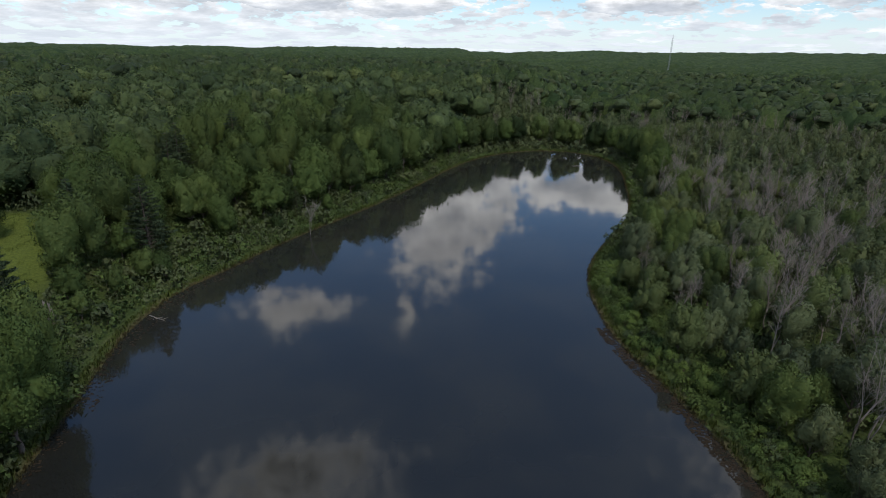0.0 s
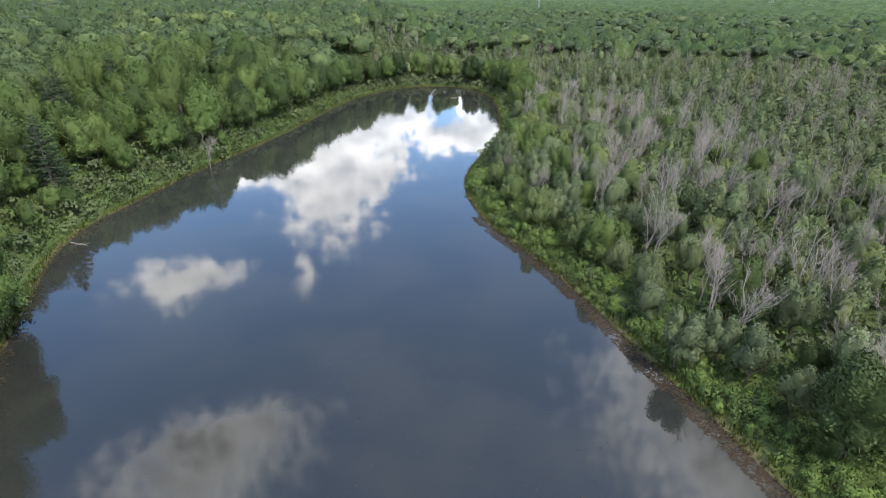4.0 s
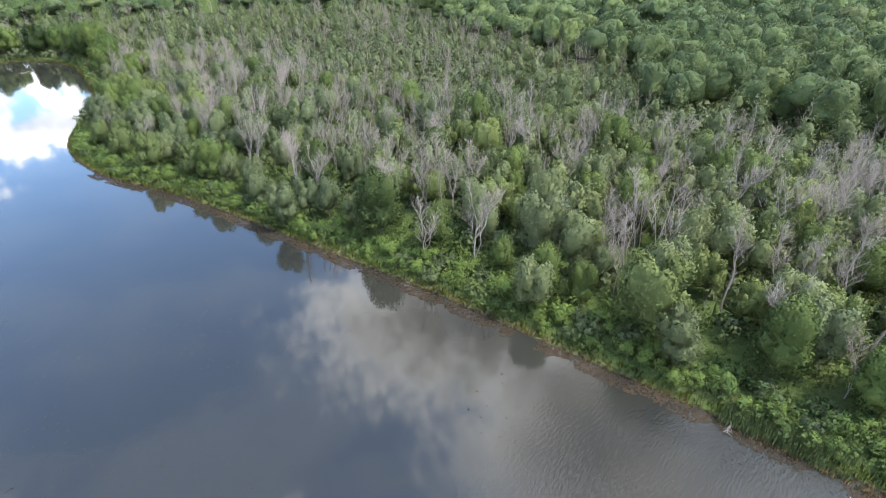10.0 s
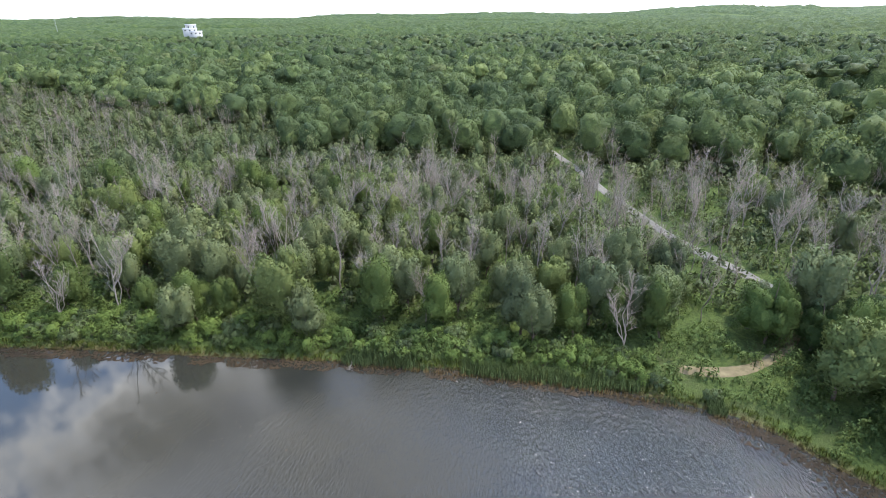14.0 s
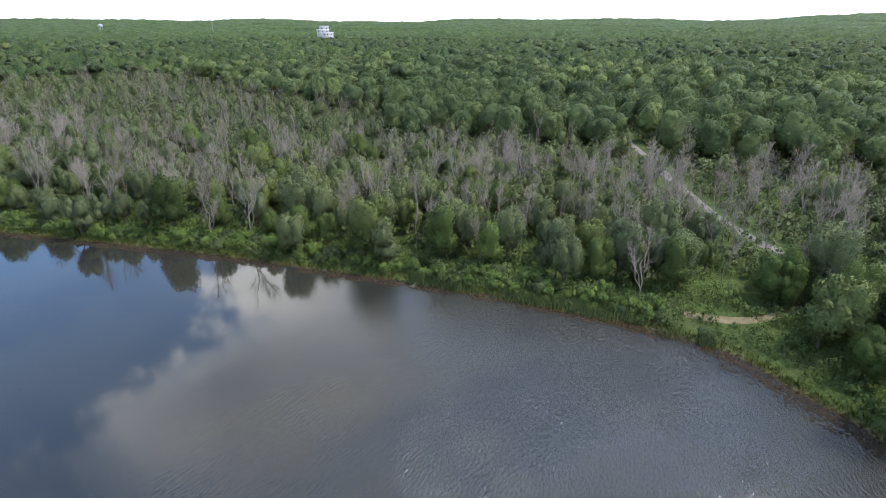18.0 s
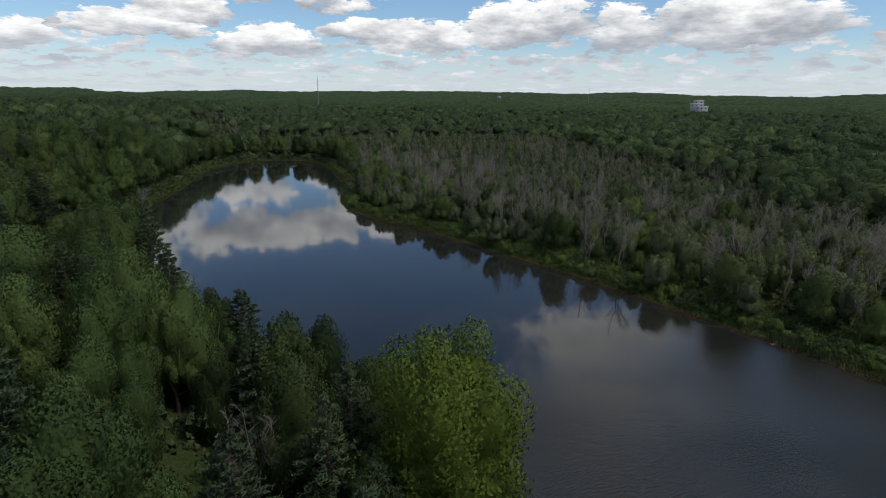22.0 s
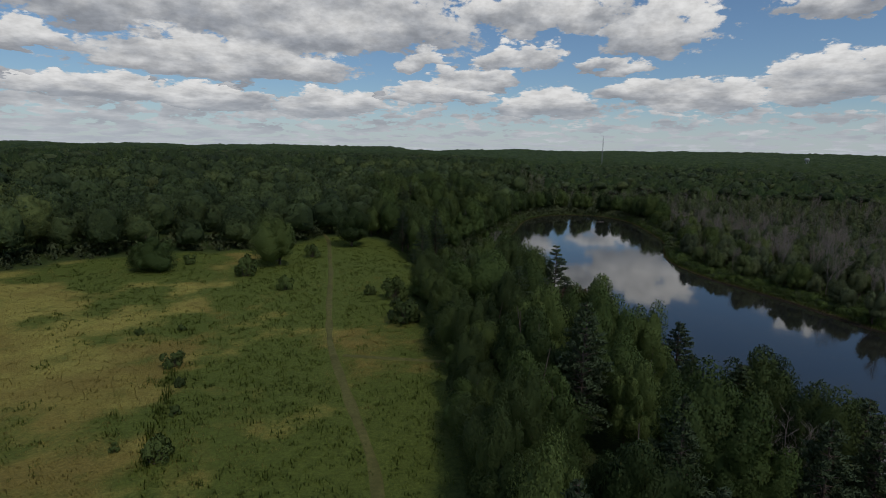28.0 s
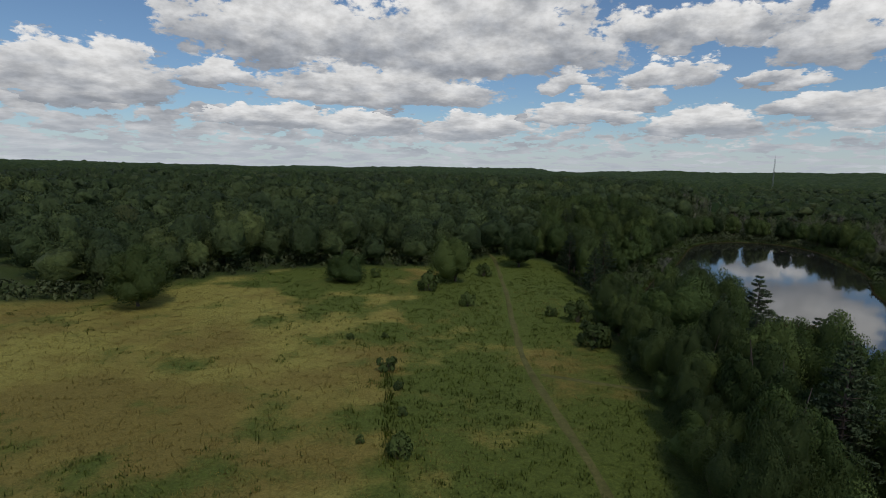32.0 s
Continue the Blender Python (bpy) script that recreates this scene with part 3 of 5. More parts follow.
def stand(proto, x, y, scale=1.0, turn=None, sink=0.05, lean=0.0, group="", widen=1.0):
    """A copy of a plant on the ground."""
    if turn is None:
        turn = RNG.random() * 360
    z = float(ground(x, y)) - sink
    m = pose(x, y, z, lean * RNG.normal(), lean * RNG.normal(), turn)
    if proto.name in PLACED:
        ob = copy_thing(proto, m)
    else:
        ob = proto
        ob.matrix_basis = m
        PLACED.add(ob.name)
    ob.scale = (scale * widen, scale * widen, scale * RNG.uniform(0.92, 1.08))
    return tagged(ob, group=group) if group else ob


def scatter(box, step, rng, jitter=0.45):
    """Points on a jittered lattice in box (x0, y0, x1, y1)."""
    gx, gy = np.meshgrid(np.arange(box[0], box[2], step), np.arange(box[1], box[3], step))
    p = np.stack([gx.ravel(), gy.ravel()], 1)
    return p + rng.uniform(-jitter, jitter, p.shape) * step


RNG, PLACED = np.random.default_rng(7), set()

# ---- ground, water, tracks ----


def lines(lo, hi, fine0, fine1, step, growth=1.07):
    """Coordinates that are step apart in the middle and wider outward."""
    mid = list(np.arange(fine0, fine1, step))
    s, a = step, mid[-1]
    while a < hi:
        s *= growth
        a += s
        mid.append(a)
    s, a = step, mid[0]
    while a > lo:
        s *= growth
        a -= s
        mid.insert(0, a)
    return np.array(mid)


def sheet(xs, ys):
    gx, gy = np.meshgrid(xs, ys)
    nx, ny = len(xs), len(ys)
    i = (np.arange(ny - 1)[:, None] * nx + np.arange(nx - 1)).ravel()
    return gx, gy, np.stack([i, i + 1, i + nx + 1, i + nx], 1)


m_ground, k = material("meadow_and_forest_floor")
where = k.n("ShaderNodeNewGeometry").outputs["Position"]
cover_kind = k.n("ShaderNodeSeparateColor", {0: k.n("ShaderNodeAttribute").outputs["Color"]})
k.t.nodes["Attribute"].attribute_name = "cover"
big, mid_n, fine = k.noise(where, 0.035, 4.0, 0.6), k.noise(where, 0.16, 5.0, 0.65), k.noise(where, 2.2, 6.0, 0.7)
blades = k.noise(k.vec("MULTIPLY", where, (3.0, 9.0, 1.0)), 1.0, 4.0, 0.7)
tan = k.mix(k.ramp(fine, 0.3, 0.7), (0.375, 0.318, 0.074), (0.525, 0.445, 0.112))
rust = k.mix(k.ramp(fine, 0.3, 0.7), (0.250, 0.185, 0.046), (0.370, 0.280, 0.075))
green = k.mix(k.ramp(fine, 0.25, 0.75), (0.095, 0.125, 0.024), (0.190, 0.228, 0.046))
field = k.mix(k.ramp(big, 0.42, 0.60), tan, rust)
field = k.mix(k.ramp(k.math("ADD", k.math("MULTIPLY", mid_n, 0.7), k.math("MULTIPLY", cover_kind.outputs[1], 0.55)), 0.37, 0.60), field, green)
field = k.mix(k.ramp(blades, 0.35, 0.65, 0.34, 0.0), field, (0.075, 0.085, 0.020))
floor = k.mix(k.ramp(mid_n, 0.45, 0.7, 0.0, 0.6), k.mix(k.ramp(fine, 0.3, 0.7), (0.045, 0.066, 0.020), (0.095, 0.130, 0.036)), (0.075, 0.080, 0.036))
mud = k.mix(k.ramp(fine, 0.35, 0.65), (0.075, 0.060, 0.030), (0.145, 0.130, 0.058))
c = k.mix(cover_kind.outputs[0], floor, field)
c = k.mix(cover_kind.outputs[2], c, mud)
surface(k, c, 0.95, k.math("ADD", fine, blades), 0.8, 0.25, 0.1)

xs, ys = lines(-4800, 4800, -120, 80, 1.7, 1.09), lines(-4800, 4800, -110, 245, 1.7, 1.09)
gx, gy, faces = sheet(xs, ys)
gz = ground(gx, gy)
me = mesh_of("ground", np.stack([gx, gy, gz], -1).reshape(-1, 3), faces, m_ground, True)
flat_xy = np.stack([gx.ravel(), gy.ravel()], 1)
d_pond, d_field = outside(SHORE, flat_xy), outside(MEADOW, flat_xy)
meadow_share = smooth(2.5, -2.5, d_field + 1.5 * lumps(gx.ravel(), gy.ravel(), 7, 6))
# the rank green growth east of the hedge line, and green swirls in the hay
fx, fy = gx.ravel(), gy.ravel()
hedge = -95 - 0.245 * (np.clip(fy, -90, 12) + 34.6)
greener = np.clip(smooth(-5, 5, fx - hedge + 4 * lumps(fx, fy, 6, 26)) * 0.62 + 0.30 * smooth(0.05, 0.6, lumps(fx, fy, 17, 8)) + 0.28 * lumps(fx, fy, 5.5, 22) + 0.2 * lumps(fx, fy, 11, 23) - 0.22 * smooth(0.25, 0.6, lumps(fx, fy, 13, 24)) + 0.34 * smooth(12, 62, fy), 0, 1)
edge_share = smooth(0.9, 0.2, np.abs(d_pond - 0.3) + 0.3 * lumps(gx.ravel(), gy.ravel(), 3, 9))
tint = me.attributes.new("cover", "FLOAT_COLOR", "POINT")
tint.data.foreach_set("color", np.stack([meadow_share, greener, edge_share, np.ones(len(edge_share))], 1).astype(np.float32).ravel())
tagged(new("ground", me), "rolling ground of meadow grass and leaf litter", "ground", kind="structure")

m_water, k = material("pond_water")
where = k.n("ShaderNodeNewGeometry").outputs["Position"]
south = k.ramp(k.n("ShaderNodeSeparateXYZ", {0: where}).outputs[1], -20.0, -75.0)
gust = k.math("MULTIPLY", k.ramp(k.noise(where, 0.035, 3.0), 0.38, 0.62, 0.5, 1.0), south)
turned = k.n("ShaderNodeMapping", {0: where, 2: (0.0, 0.0, radians(35)), 3: (0.75, 2.2, 1.0)}).outputs[0]
ripple = k.noise(turned, 1.9, 3.0, 0.55)
calm = k.noise(where, 0.3, 2.0, 0.5)
wave = k.math("ADD", k.math("MULTIPLY", ripple, gust), k.math("MULTIPLY", calm, 0.014))
bump = k.n("ShaderNodeBump", {"Height": wave, "Strength": 1.0, "Distance": 0.33}).outputs[0]
murk = k.mix(k.ramp(k.noise(where, 0.05, 3.0), 0.4, 0.6), (0.019, 0.0195, 0.017), (0.027, 0.026, 0.020))
rough = k.math("ADD", 0.045, k.math("MULTIPLY", gust, 0.02))
b = k.n("ShaderNodeBsdfPrincipled", {"Base Color": murk, "Roughness": rough, "IOR": 1.5, "Specular IOR Level": 0.5, "Normal": bump})
k.n("ShaderNodeOutputMaterial", {"Surface": b.outputs[0]})


def outline_face(name, poly, z, mat):
    bm = bmesh.new()
    bm.faces.new([bm.verts.new((x, y, z)) for x, y in poly])
    bmesh.ops.triangulate(bm, faces=bm.faces[:])
    bmesh.ops.recalc_face_normals(bm, faces=bm.faces[:])
    if sum(f.normal.z for f in bm.faces) < 0:
        bmesh.ops.reverse_faces(bm, faces=bm.faces[:])
    me = bpy.data.meshes.new(name)
    bm.to_mesh(me)
    bm.free()
    me.materials.append(mat)
    return me


centre = SHORE.mean(0)
wider = SHORE + 1.2 * (SHORE - centre) / np.linalg.norm(SHORE - centre, axis=1, keepdims=True)
tagged(new("water", outline_face("water", wider, 0.0, m_water)), "dark still pond water with faint ripples", "pond water", kind="structure")


def strip(name, line, width, mat, lift=0.06, step=1.5, crown=0.04, wobble=0.12):
    """A track that follows the ground along a line of points."""
    line = np.array(line, float)
    run = np.r_[0, np.cumsum(np.hypot(*np.diff(line, axis=0).T))]
    s = np.arange(0, run[-1], step)
    p = np.stack([np.interp(s, run, line[:, 0]), np.interp(s, run, line[:, 1])], 1)
    for _ in range(6):
        p[1:-1] = (p[:-2] + 2 * p[1:-1] + p[2:]) / 4
    d = np.gradient(p, axis=0)
    side = np.stack([d[:, 1], -d[:, 0]], 1) / np.linalg.norm(d, axis=1, keepdims=True)
    across = np.linspace(-0.5, 0.5, 7)
    w_all = width * (1 + wobble * lumps(p[:, 0], p[:, 1], 5, 12))
    v = p[:, None] + side[:, None] * (across[None, :, None] * w_all[:, None, None])
    z = ground(v[..., 0], v[..., 1]) + lift + crown * (1 - (2 * across) ** 2)[None]
    z[:, 0] -= lift + 0.08
    z[:, -1] -= lift + 0.08
    n, m = z.shape
    i = (np.arange(n - 1)[:, None] * m + np.arange(m - 1)).ravel()
    return mesh_of(name, np.concatenate([v, z[..., None]], -1).reshape(-1, 3), np.stack([i, i + 1, i + m + 1, i + m], 1), mat, True)


def earth(name, a, b, scale=1.2, rough=0.95):
    m, k = material(name)
    where = k.n("ShaderNodeNewGeometry").outputs["Position"]
    f1, f2 = k.noise(where, scale, 6.0, 0.7), k.noise(where, scale * 0.2, 3.0)
    c = k.mix(k.ramp(f1, 0.3, 0.7), a, b)
    c = k.mix(k.ramp(f2, 0.45, 0.7, 0.0, 0.6), c, scaled(a, 0.8))
    surface(k, c, rough, f1, 0.6, 0.08, 0.1)
    return m


M_GRAVEL = earth("pale_gravel", (0.150, 0.138, 0.120), (0.235, 0.218, 0.192))
M_SAND = earth("dry_path", (0.14, 0.115, 0.066), (0.22, 0.18, 0.105))
M_TRAIL = earth("mown_trail", (0.105, 0.104, 0.032), (0.185, 0.170, 0.056), 1.8)
ROAD = [(30, -125), (48, -107), (57, -101), (63, -97), (79, -88.5), (87, -86.5), (114, -78.5), (122, -77.5), (160, -66), (230, -50)]
road = tagged(new("road", strip("road", ROAD, 2.5, M_GRAVEL, 0.12)), "pale gravel road through the dead trees", "road", kind="structure")
tagged(new("path", strip("path", [(58, -101), (48, -95), (42, -90), (39.5, -86), (38.6, -82), (39.5, -78)], 1.9, M_SAND, 0.04, wobble=0.35)), "bare tan footpath on the bank", "path", kind="structure")
tagged(new("trail", strip("trail", [(-76, -90), (-75.5, -60), (-75.6, -33), (-78.3, -20), (-80.5, -8), (-82.3, 2), (-84, 25), (-85.2, 48), (-87, 70), (-89, 95), (-92, 108)], 1.35, M_TRAIL, 0.03, wobble=0.3)),
       "mown trail across the meadow", "trail", kind="structure")
tagged(new("trail_2", strip("trail_2", [(-80, -3.5), (-74, -5.5), (-68, -7), (-60, -9)], 1.1, M_TRAIL)), "narrow mown side trail to the trees", "trail", kind="structure")

# ---- plants to copy ----
DARK = "broad deciduous tree in full dark green leaf"
OAKS = [broadleaf("oak_tree", 11 + i, 13 + i % 3, 4.5 + 0.4 * (i % 2), LEAF["oak" if i % 2 else "ash"], 0.06, 24, 5200, 0.40, label=DARK, deep=0.44) for i in range(4)]
NEAR_OAKS = [broadleaf("oak_tree", 21 + i, 13 + i % 3, 4.6 + 0.3 * (i % 2), LEAF["oak" if i % 2 else "ash"], 0.05, 24, 15000, 0.23, label=DARK, deep=0.46) for i in range(4)]
ALDERS = [broadleaf("swamp_tree", 31 + i, 9.5, 2.9, LEAF[("alder", "swamp_ash", "alder", "ash")[i]], 0.04, 16, 4800, 0.25, deep=0.55,
                    label="slender grey-green tree of the swamp wood") for i in range(4)]
PINES = [pine("pine_tree", 51 + i, 15 + 1.5 * i, 4.8, 12500, label="white pine with dark blue-green plumed limbs") for i in range(2)]
DEAD = [dead_tree("dead_tree", 71 + i, 12.0, 3.2, DEADWOOD if i % 3 else DEADWOOD_2, 1 + i % 3, 14, label="bare grey dead tree with thin upright branches") for i in range(6)]
SHRUBS = [shrub("shrub", 91 + i, 1.8, 1.75, LEAF["shrub" if i < 2 else "shrub_grey"], 1700, 0.165, 16, label="low leafy green shrub on the bank") for i in range(4)]
BUSHES = [shrub("bush", 97 + i, 1.9, 1.5, LEAF["ash"], 1500, 0.22, 16, label="round dark green bush in the meadow") for i in range(2)]

# ---- single trees and shrubs that can be told apart ----
maple = broadleaf("maple_tree", 5, 17.2, 5.6, LEAF["maple"], 0.06, 44, 30000, 0.22, deep=0.40, label="bright yellow-green maple at the pond's edge")
stand(maple, -28.6, -45.6, 1.03, 0)
for x, y, h in ((-98.6, 60, 11.1), (-127.6, 54, 10.1), (-81.7, 87, 11.2), (-160, 21, 13.2), (-57.7, 11.7, 12.5), (-165, 28, 11)):
    stand(NEAR_OAKS[int(abs(x)) % 4], x, y, h / 11.8, sink=1.0, group="trees at the meadow's edge", widen=1.25)
for x, y, h in ((52, 10, 13), (51, 17, 13), (63, 62, 12), (52, -21, 12), (52.5, -49.5, 14), (47, -42, 12), (41.6, -73, 11.5), (44, 47.5, 12.5), (60, 92, 11), (40.6, 0, 11),
                (-30.5, 118, 10), (-37, 134, 12), (48.5, -24, 11)):
    stand(DEAD[int(abs(x * 7 + y)) % 6], x, y, h / 12, lean=2, group="dead trees in the swamp")
for x, y, h, i in ((44.2, -61, 9.5, 2), (44.5, -31, 13.5, 1), (36.5, 34, 7.0, 0), (35, 25, 8.5, 2), (38, 50, 10, 3), (47, 52, 11, 2), (42, -62.5, 8, 0), (41, -34, 8, 2), (40, -18, 8.5, 0)):
    stand(ALDERS[i], x, y, h / 9.5, group="trees of the swamp wood")
for x, y, top in ((-30.4, -31.5, 17.7), (-35.2, -28.2, 17.6), (-38.5, -38.0, 17.5), (-56.8, 20, 18.8), (-52, -32, 18.5), (-43.2, 45, 17.8), (-41.5, 33, 17.5), (-45.5, 38, 18.5), (-40.5, 15, 15.5), (-47.5, 52, 17.0), (-41.0, -4, 15.0), (-43, 26, 16.5)):
    stand(NEAR_OAKS[int(abs(y)) % 4], x, y, (top - float(ground(x, y))) / 14, group="leafy trees by the pond", widen=0.78)
for x, y, top in ((-39.3, 25, 17.9), (-39.4, 5, 15.8), (-37.3, -28.0, 17.0), (-44, -46, 19.0), (-40, -55, 18), (-33.5, -39, 17), (-66, 92, 20), (-55, 95, 19), (-62, 68, 17)):
    stand(PINES[int(abs(y)) % 2], x, y, (top - float(ground(x, y))) / 16, group="pines by the pond")
for x, y, h in ((35.5, -93.5, 11.5), (40, -97, 10)):
    stand(ALDERS[1], x, y, h / 9.5, group="trees at the pond's south end")
red = broadleaf("dying_tree", 7, 9.5, 2.8, LEAF["red"], 0.15, 16, 2600, 0.34, label="thin reddish-brown dying tree among green ones")
stand(red, -45.5, 0.3, 1.35)
stand(DEAD[1], -41.5, -39, (16.0 - float(ground(-41.5, -39))) / 12, lean=2, group="dead trees in the swamp")
stand(maple, 22.3, -98.0, 0.62, 60)
stand(NEAR_OAKS[1], 29.5, -96.5, 0.5, group="trees at the pond's south end")
stand(PINES[0], 36, -101, 0.95, group="pines by the pond")
for x, y, h in ((-93.5, 35, 3.1), (-71.6, 25.6, 4.4), (-70.7, 10.3, 4.8), (-95.2, -29.3, 2.7), (-111.6, 8.2, 1.3), (-76.3, 28.9, 2.3), (-102.1, -5.5, 2.5), (-91.8, 69, 3.7),
                (-103.6, 47, 4.8), (-106, 10, 1.2), (-120, 60, 2.5), (-100, -27, 0.9), (-70, 15, 3.0), (-99, -12, 1.3), (-97, -20, 1.2)):
    stand(BUSHES[int(abs(x)) % 2], x, y, h / 2.5, group="shrubs in the meadow")

# ---- woods that fill the banks ----
rng = np.random.default_rng(21)
pts = scatter((-75, -110, 110, 215), 5.2, rng)
d = outside(SHORE, pts)
df = outside(MEADOW, pts)
x, y = pts.T
west = x < -15 + 0.30 * np.clip(y - 100, 0, 300)
on_track = np.min([np.hypot(x - a, y - b) for a, b in [(30, -125), (48, -107), (57, -101), (63, -97), (71, -92.5), (79, -88.5), (87, -86.5), (95, -84), (104, -81), (114, -78.5), (122, -77.5), (40, -84), (42, -90)]], 0) < 3.4
by_road = np.min([np.hypot(x - a, y - b) for a, b in ROAD[2:8]], 0) < 15
near_taken = np.min([np.hypot(x - a, y - b) for a, b in [(-27.6, -46), (44.2, -61), (44.5, -31), (38, 50), (-57.7, 11.7), (-30.4, -31.5), (-35.2, -28.2), (-38.5, -38), (-56.8, 20), (-39.3, 25), (-39.4, 5), (-44, -46), (-33.5, -39), (-40, -55), (-66, 92), (-55, 95), (-62, 68)]], 0) < 4.5
edge_gap = np.where(y < 60, 2.6, 1.0)
free = (d > np.where((y < -36) & (x < 0), 9.5, 4.5)) & (df > edge_gap) & ~on_track & ~near_taken
count = {"east": 0, "west": 0, "dead": 0}
for i in rng.permutation(np.where(free)[0]):
    px, py, r = x[i], y[i], rng.random()
    if west[i]:
        if count["west"] > 330 or r > (0.62 if py < 45 else 0.62):
            continue
        high = float(smooth(6, 24, d[i])) if py > 35 else float(smooth(1, 7, d[i]) * (0.3 + 0.7 * smooth(1, 9, df[i])))
        if py > 35 and r > 0.2 + 0.7 * high:
            continue
        count["west"] += 1
        pick = rng.random()
        if pick < (0.30 if py < 20 else 0.18) and (df[i] > 9 or py < -45):
            stand(PINES[i % 2], px, py, rng.uniform(0.68, 0.98) * (0.5 + 0.5 * high), group="pines by the pond")
        else:
            stand((NEAR_OAKS if py < 45 else OAKS)[i % 4], px, py, rng.uniform(0.66, 1.06) * (0.45 + 0.55 * high), group="leafy trees by the pond", widen=rng.uniform(0.70, 0.86) + (0.18 if py >= 45 else 0.0))
    elif px < 100 and py < 175:
        if py < -84 and px < 48:
            if d[i] > 12:
                stand(NEAR_OAKS[i % 4], px, py, rng.uniform(0.6, 0.85), group="leafy trees by the pond")
        elif d[i] > 7 and r < 0.30 + 0.22 * smooth(10, 40, d[i]) and count["dead"] < 295:
            count["dead"] += 1
            stand(DEAD[i % 6], px, py, rng.uniform(0.7, 1.2), lean=3, group="dead trees in the swamp")
        elif r < (0.45 if by_road[i] and px > 50 else 0.95) and count["east"] < 290 and d[i] > 5.5:
            count["east"] += 1
            stand(ALDERS[i % 4], px, py, rng.uniform(0.62, 1.05) * (1.25 if rng.random() < 0.2 else 1.0), group="trees of the swamp wood")

# tall trees round the north end of the pond
walk_round = np.concatenate([np.linspace(a, b, max(2, int(np.hypot(*(b - a)) / 1.5)), endpoint=False) for a, b in zip(SHORE, np.roll(SHORE, -1, 0))])
last = np.array([1e3, 1e3])
for p in walk_round:
    if p[1] < 118 or (p[0] > 20 and p[1] < 178) or np.hypot(*(p - last)) < 5.0:
        continue
    last = p
    ring_pts = p + np.array([(math.cos(a), math.sin(a)) for a in np.arange(16) * 0.3927]) * rng.uniform(8.5, 12.5)
    best = ring_pts[int(np.argmax(outside(SHORE, ring_pts)))]
    stand(OAKS[int(rng.integers(4))], *best, rng.uniform(0.78, 1.08), group="tall trees round the pond's north end")

# rounded young trees that close the wood toward the meadow
for py in np.arange(-62, 58, 3.9):
    edge_x = float(np.interp(py, [-62, -30, -15, 0, 30, 58], [-70.5, -68.6, -66.6, -66.2, -67.2, -63.0]))
    stand(NEAR_OAKS[int(rng.integers(4))], edge_x + rng.uniform(1.2, 4.0), py + rng.uniform(-1, 1), rng.uniform(0.42, 0.66), group="trees at the meadow's edge", widen=1.15)

pts = scatter((-60, -100, 60, 160), 2.15, rng)
d = outside(SHORE, pts)
free = (d > 1.5) & (d < 6.0)
made = 0
for (px, py), dist in zip(pts[free], d[free]):
    if px > 0 and -85 < py < 100 and made < 290 and not (py < -78 and px > 35):
        made += 1
        stand(SHRUBS[int(rng.integers(0, 2)) if rng.random() < 0.75 else 2], px, py, rng.uniform(0.7, 1.15) * (0.55 + 0.4 * smooth(0.7, 4, dist)), group="shrubs along the bank")


for spare, (px, py) in zip([o for o in OAKS + NEAR_OAKS + ALDERS + PINES + DEAD + SHRUBS + BUSHES if o.name not in PLACED], ((-62, -70), (-55, -85), (-60, 40), (60, 100), (70, 110), (55, 120))):
    stand(spare, px, py, 0.8)

# ---- woods that nobody could count ----


def template(seed, tall, wide, low, blobs, n, size):
    """A small bush as arrays."""
    r = np.random.default_rng(seed)
    c, rad, pts, d = crown_points(r, tall, wide, low, blobs, n)
    v, f, soft = sprays(r, pts, d, np.full(n, size), 0.46, 0.4, calm=0.55)
    rows = limb(r, (0, 0, -0.5), (0, 0, tall * 0.7), 0.16, 0.06, 1)
    tv, tf = tubes(rows, 3)
    tf = np.concatenate([tf[:, [0, 1, 2]], tf[:, [0, 2, 3]]])
    return np.concatenate([v, tv]), np.concatenate([f, tf + len(v)]), np.concatenate([soft, unit(tv * [1, 1, 0])])


def tree_template(seed, tall, wide, low, lobes, n, size, rings=7, seg=11, shrink=0.88, deep=0.34):
    """A lobed tree with its trunk as arrays."""
    r = np.random.default_rng(seed)
    v, f, soft = leafy(r, Crown(r, tall, wide, low, lobes, deep), n, size, rings, seg, shrink, 0.44, 0.55, 0.34)
    tv, tf = tubes(limb(r, (0, 0, -0.5), (0, 0, tall * 0.6), 0.18, 0.08, 1), 3)
    tf = np.concatenate([tf[:, [0, 1, 2]], tf[:, [0, 2, 3]]])
    return np.concatenate([v, tv]), np.concatenate([f, tf + len(v)]), np.concatenate([soft, unit(tv * [1, 1, 0])])


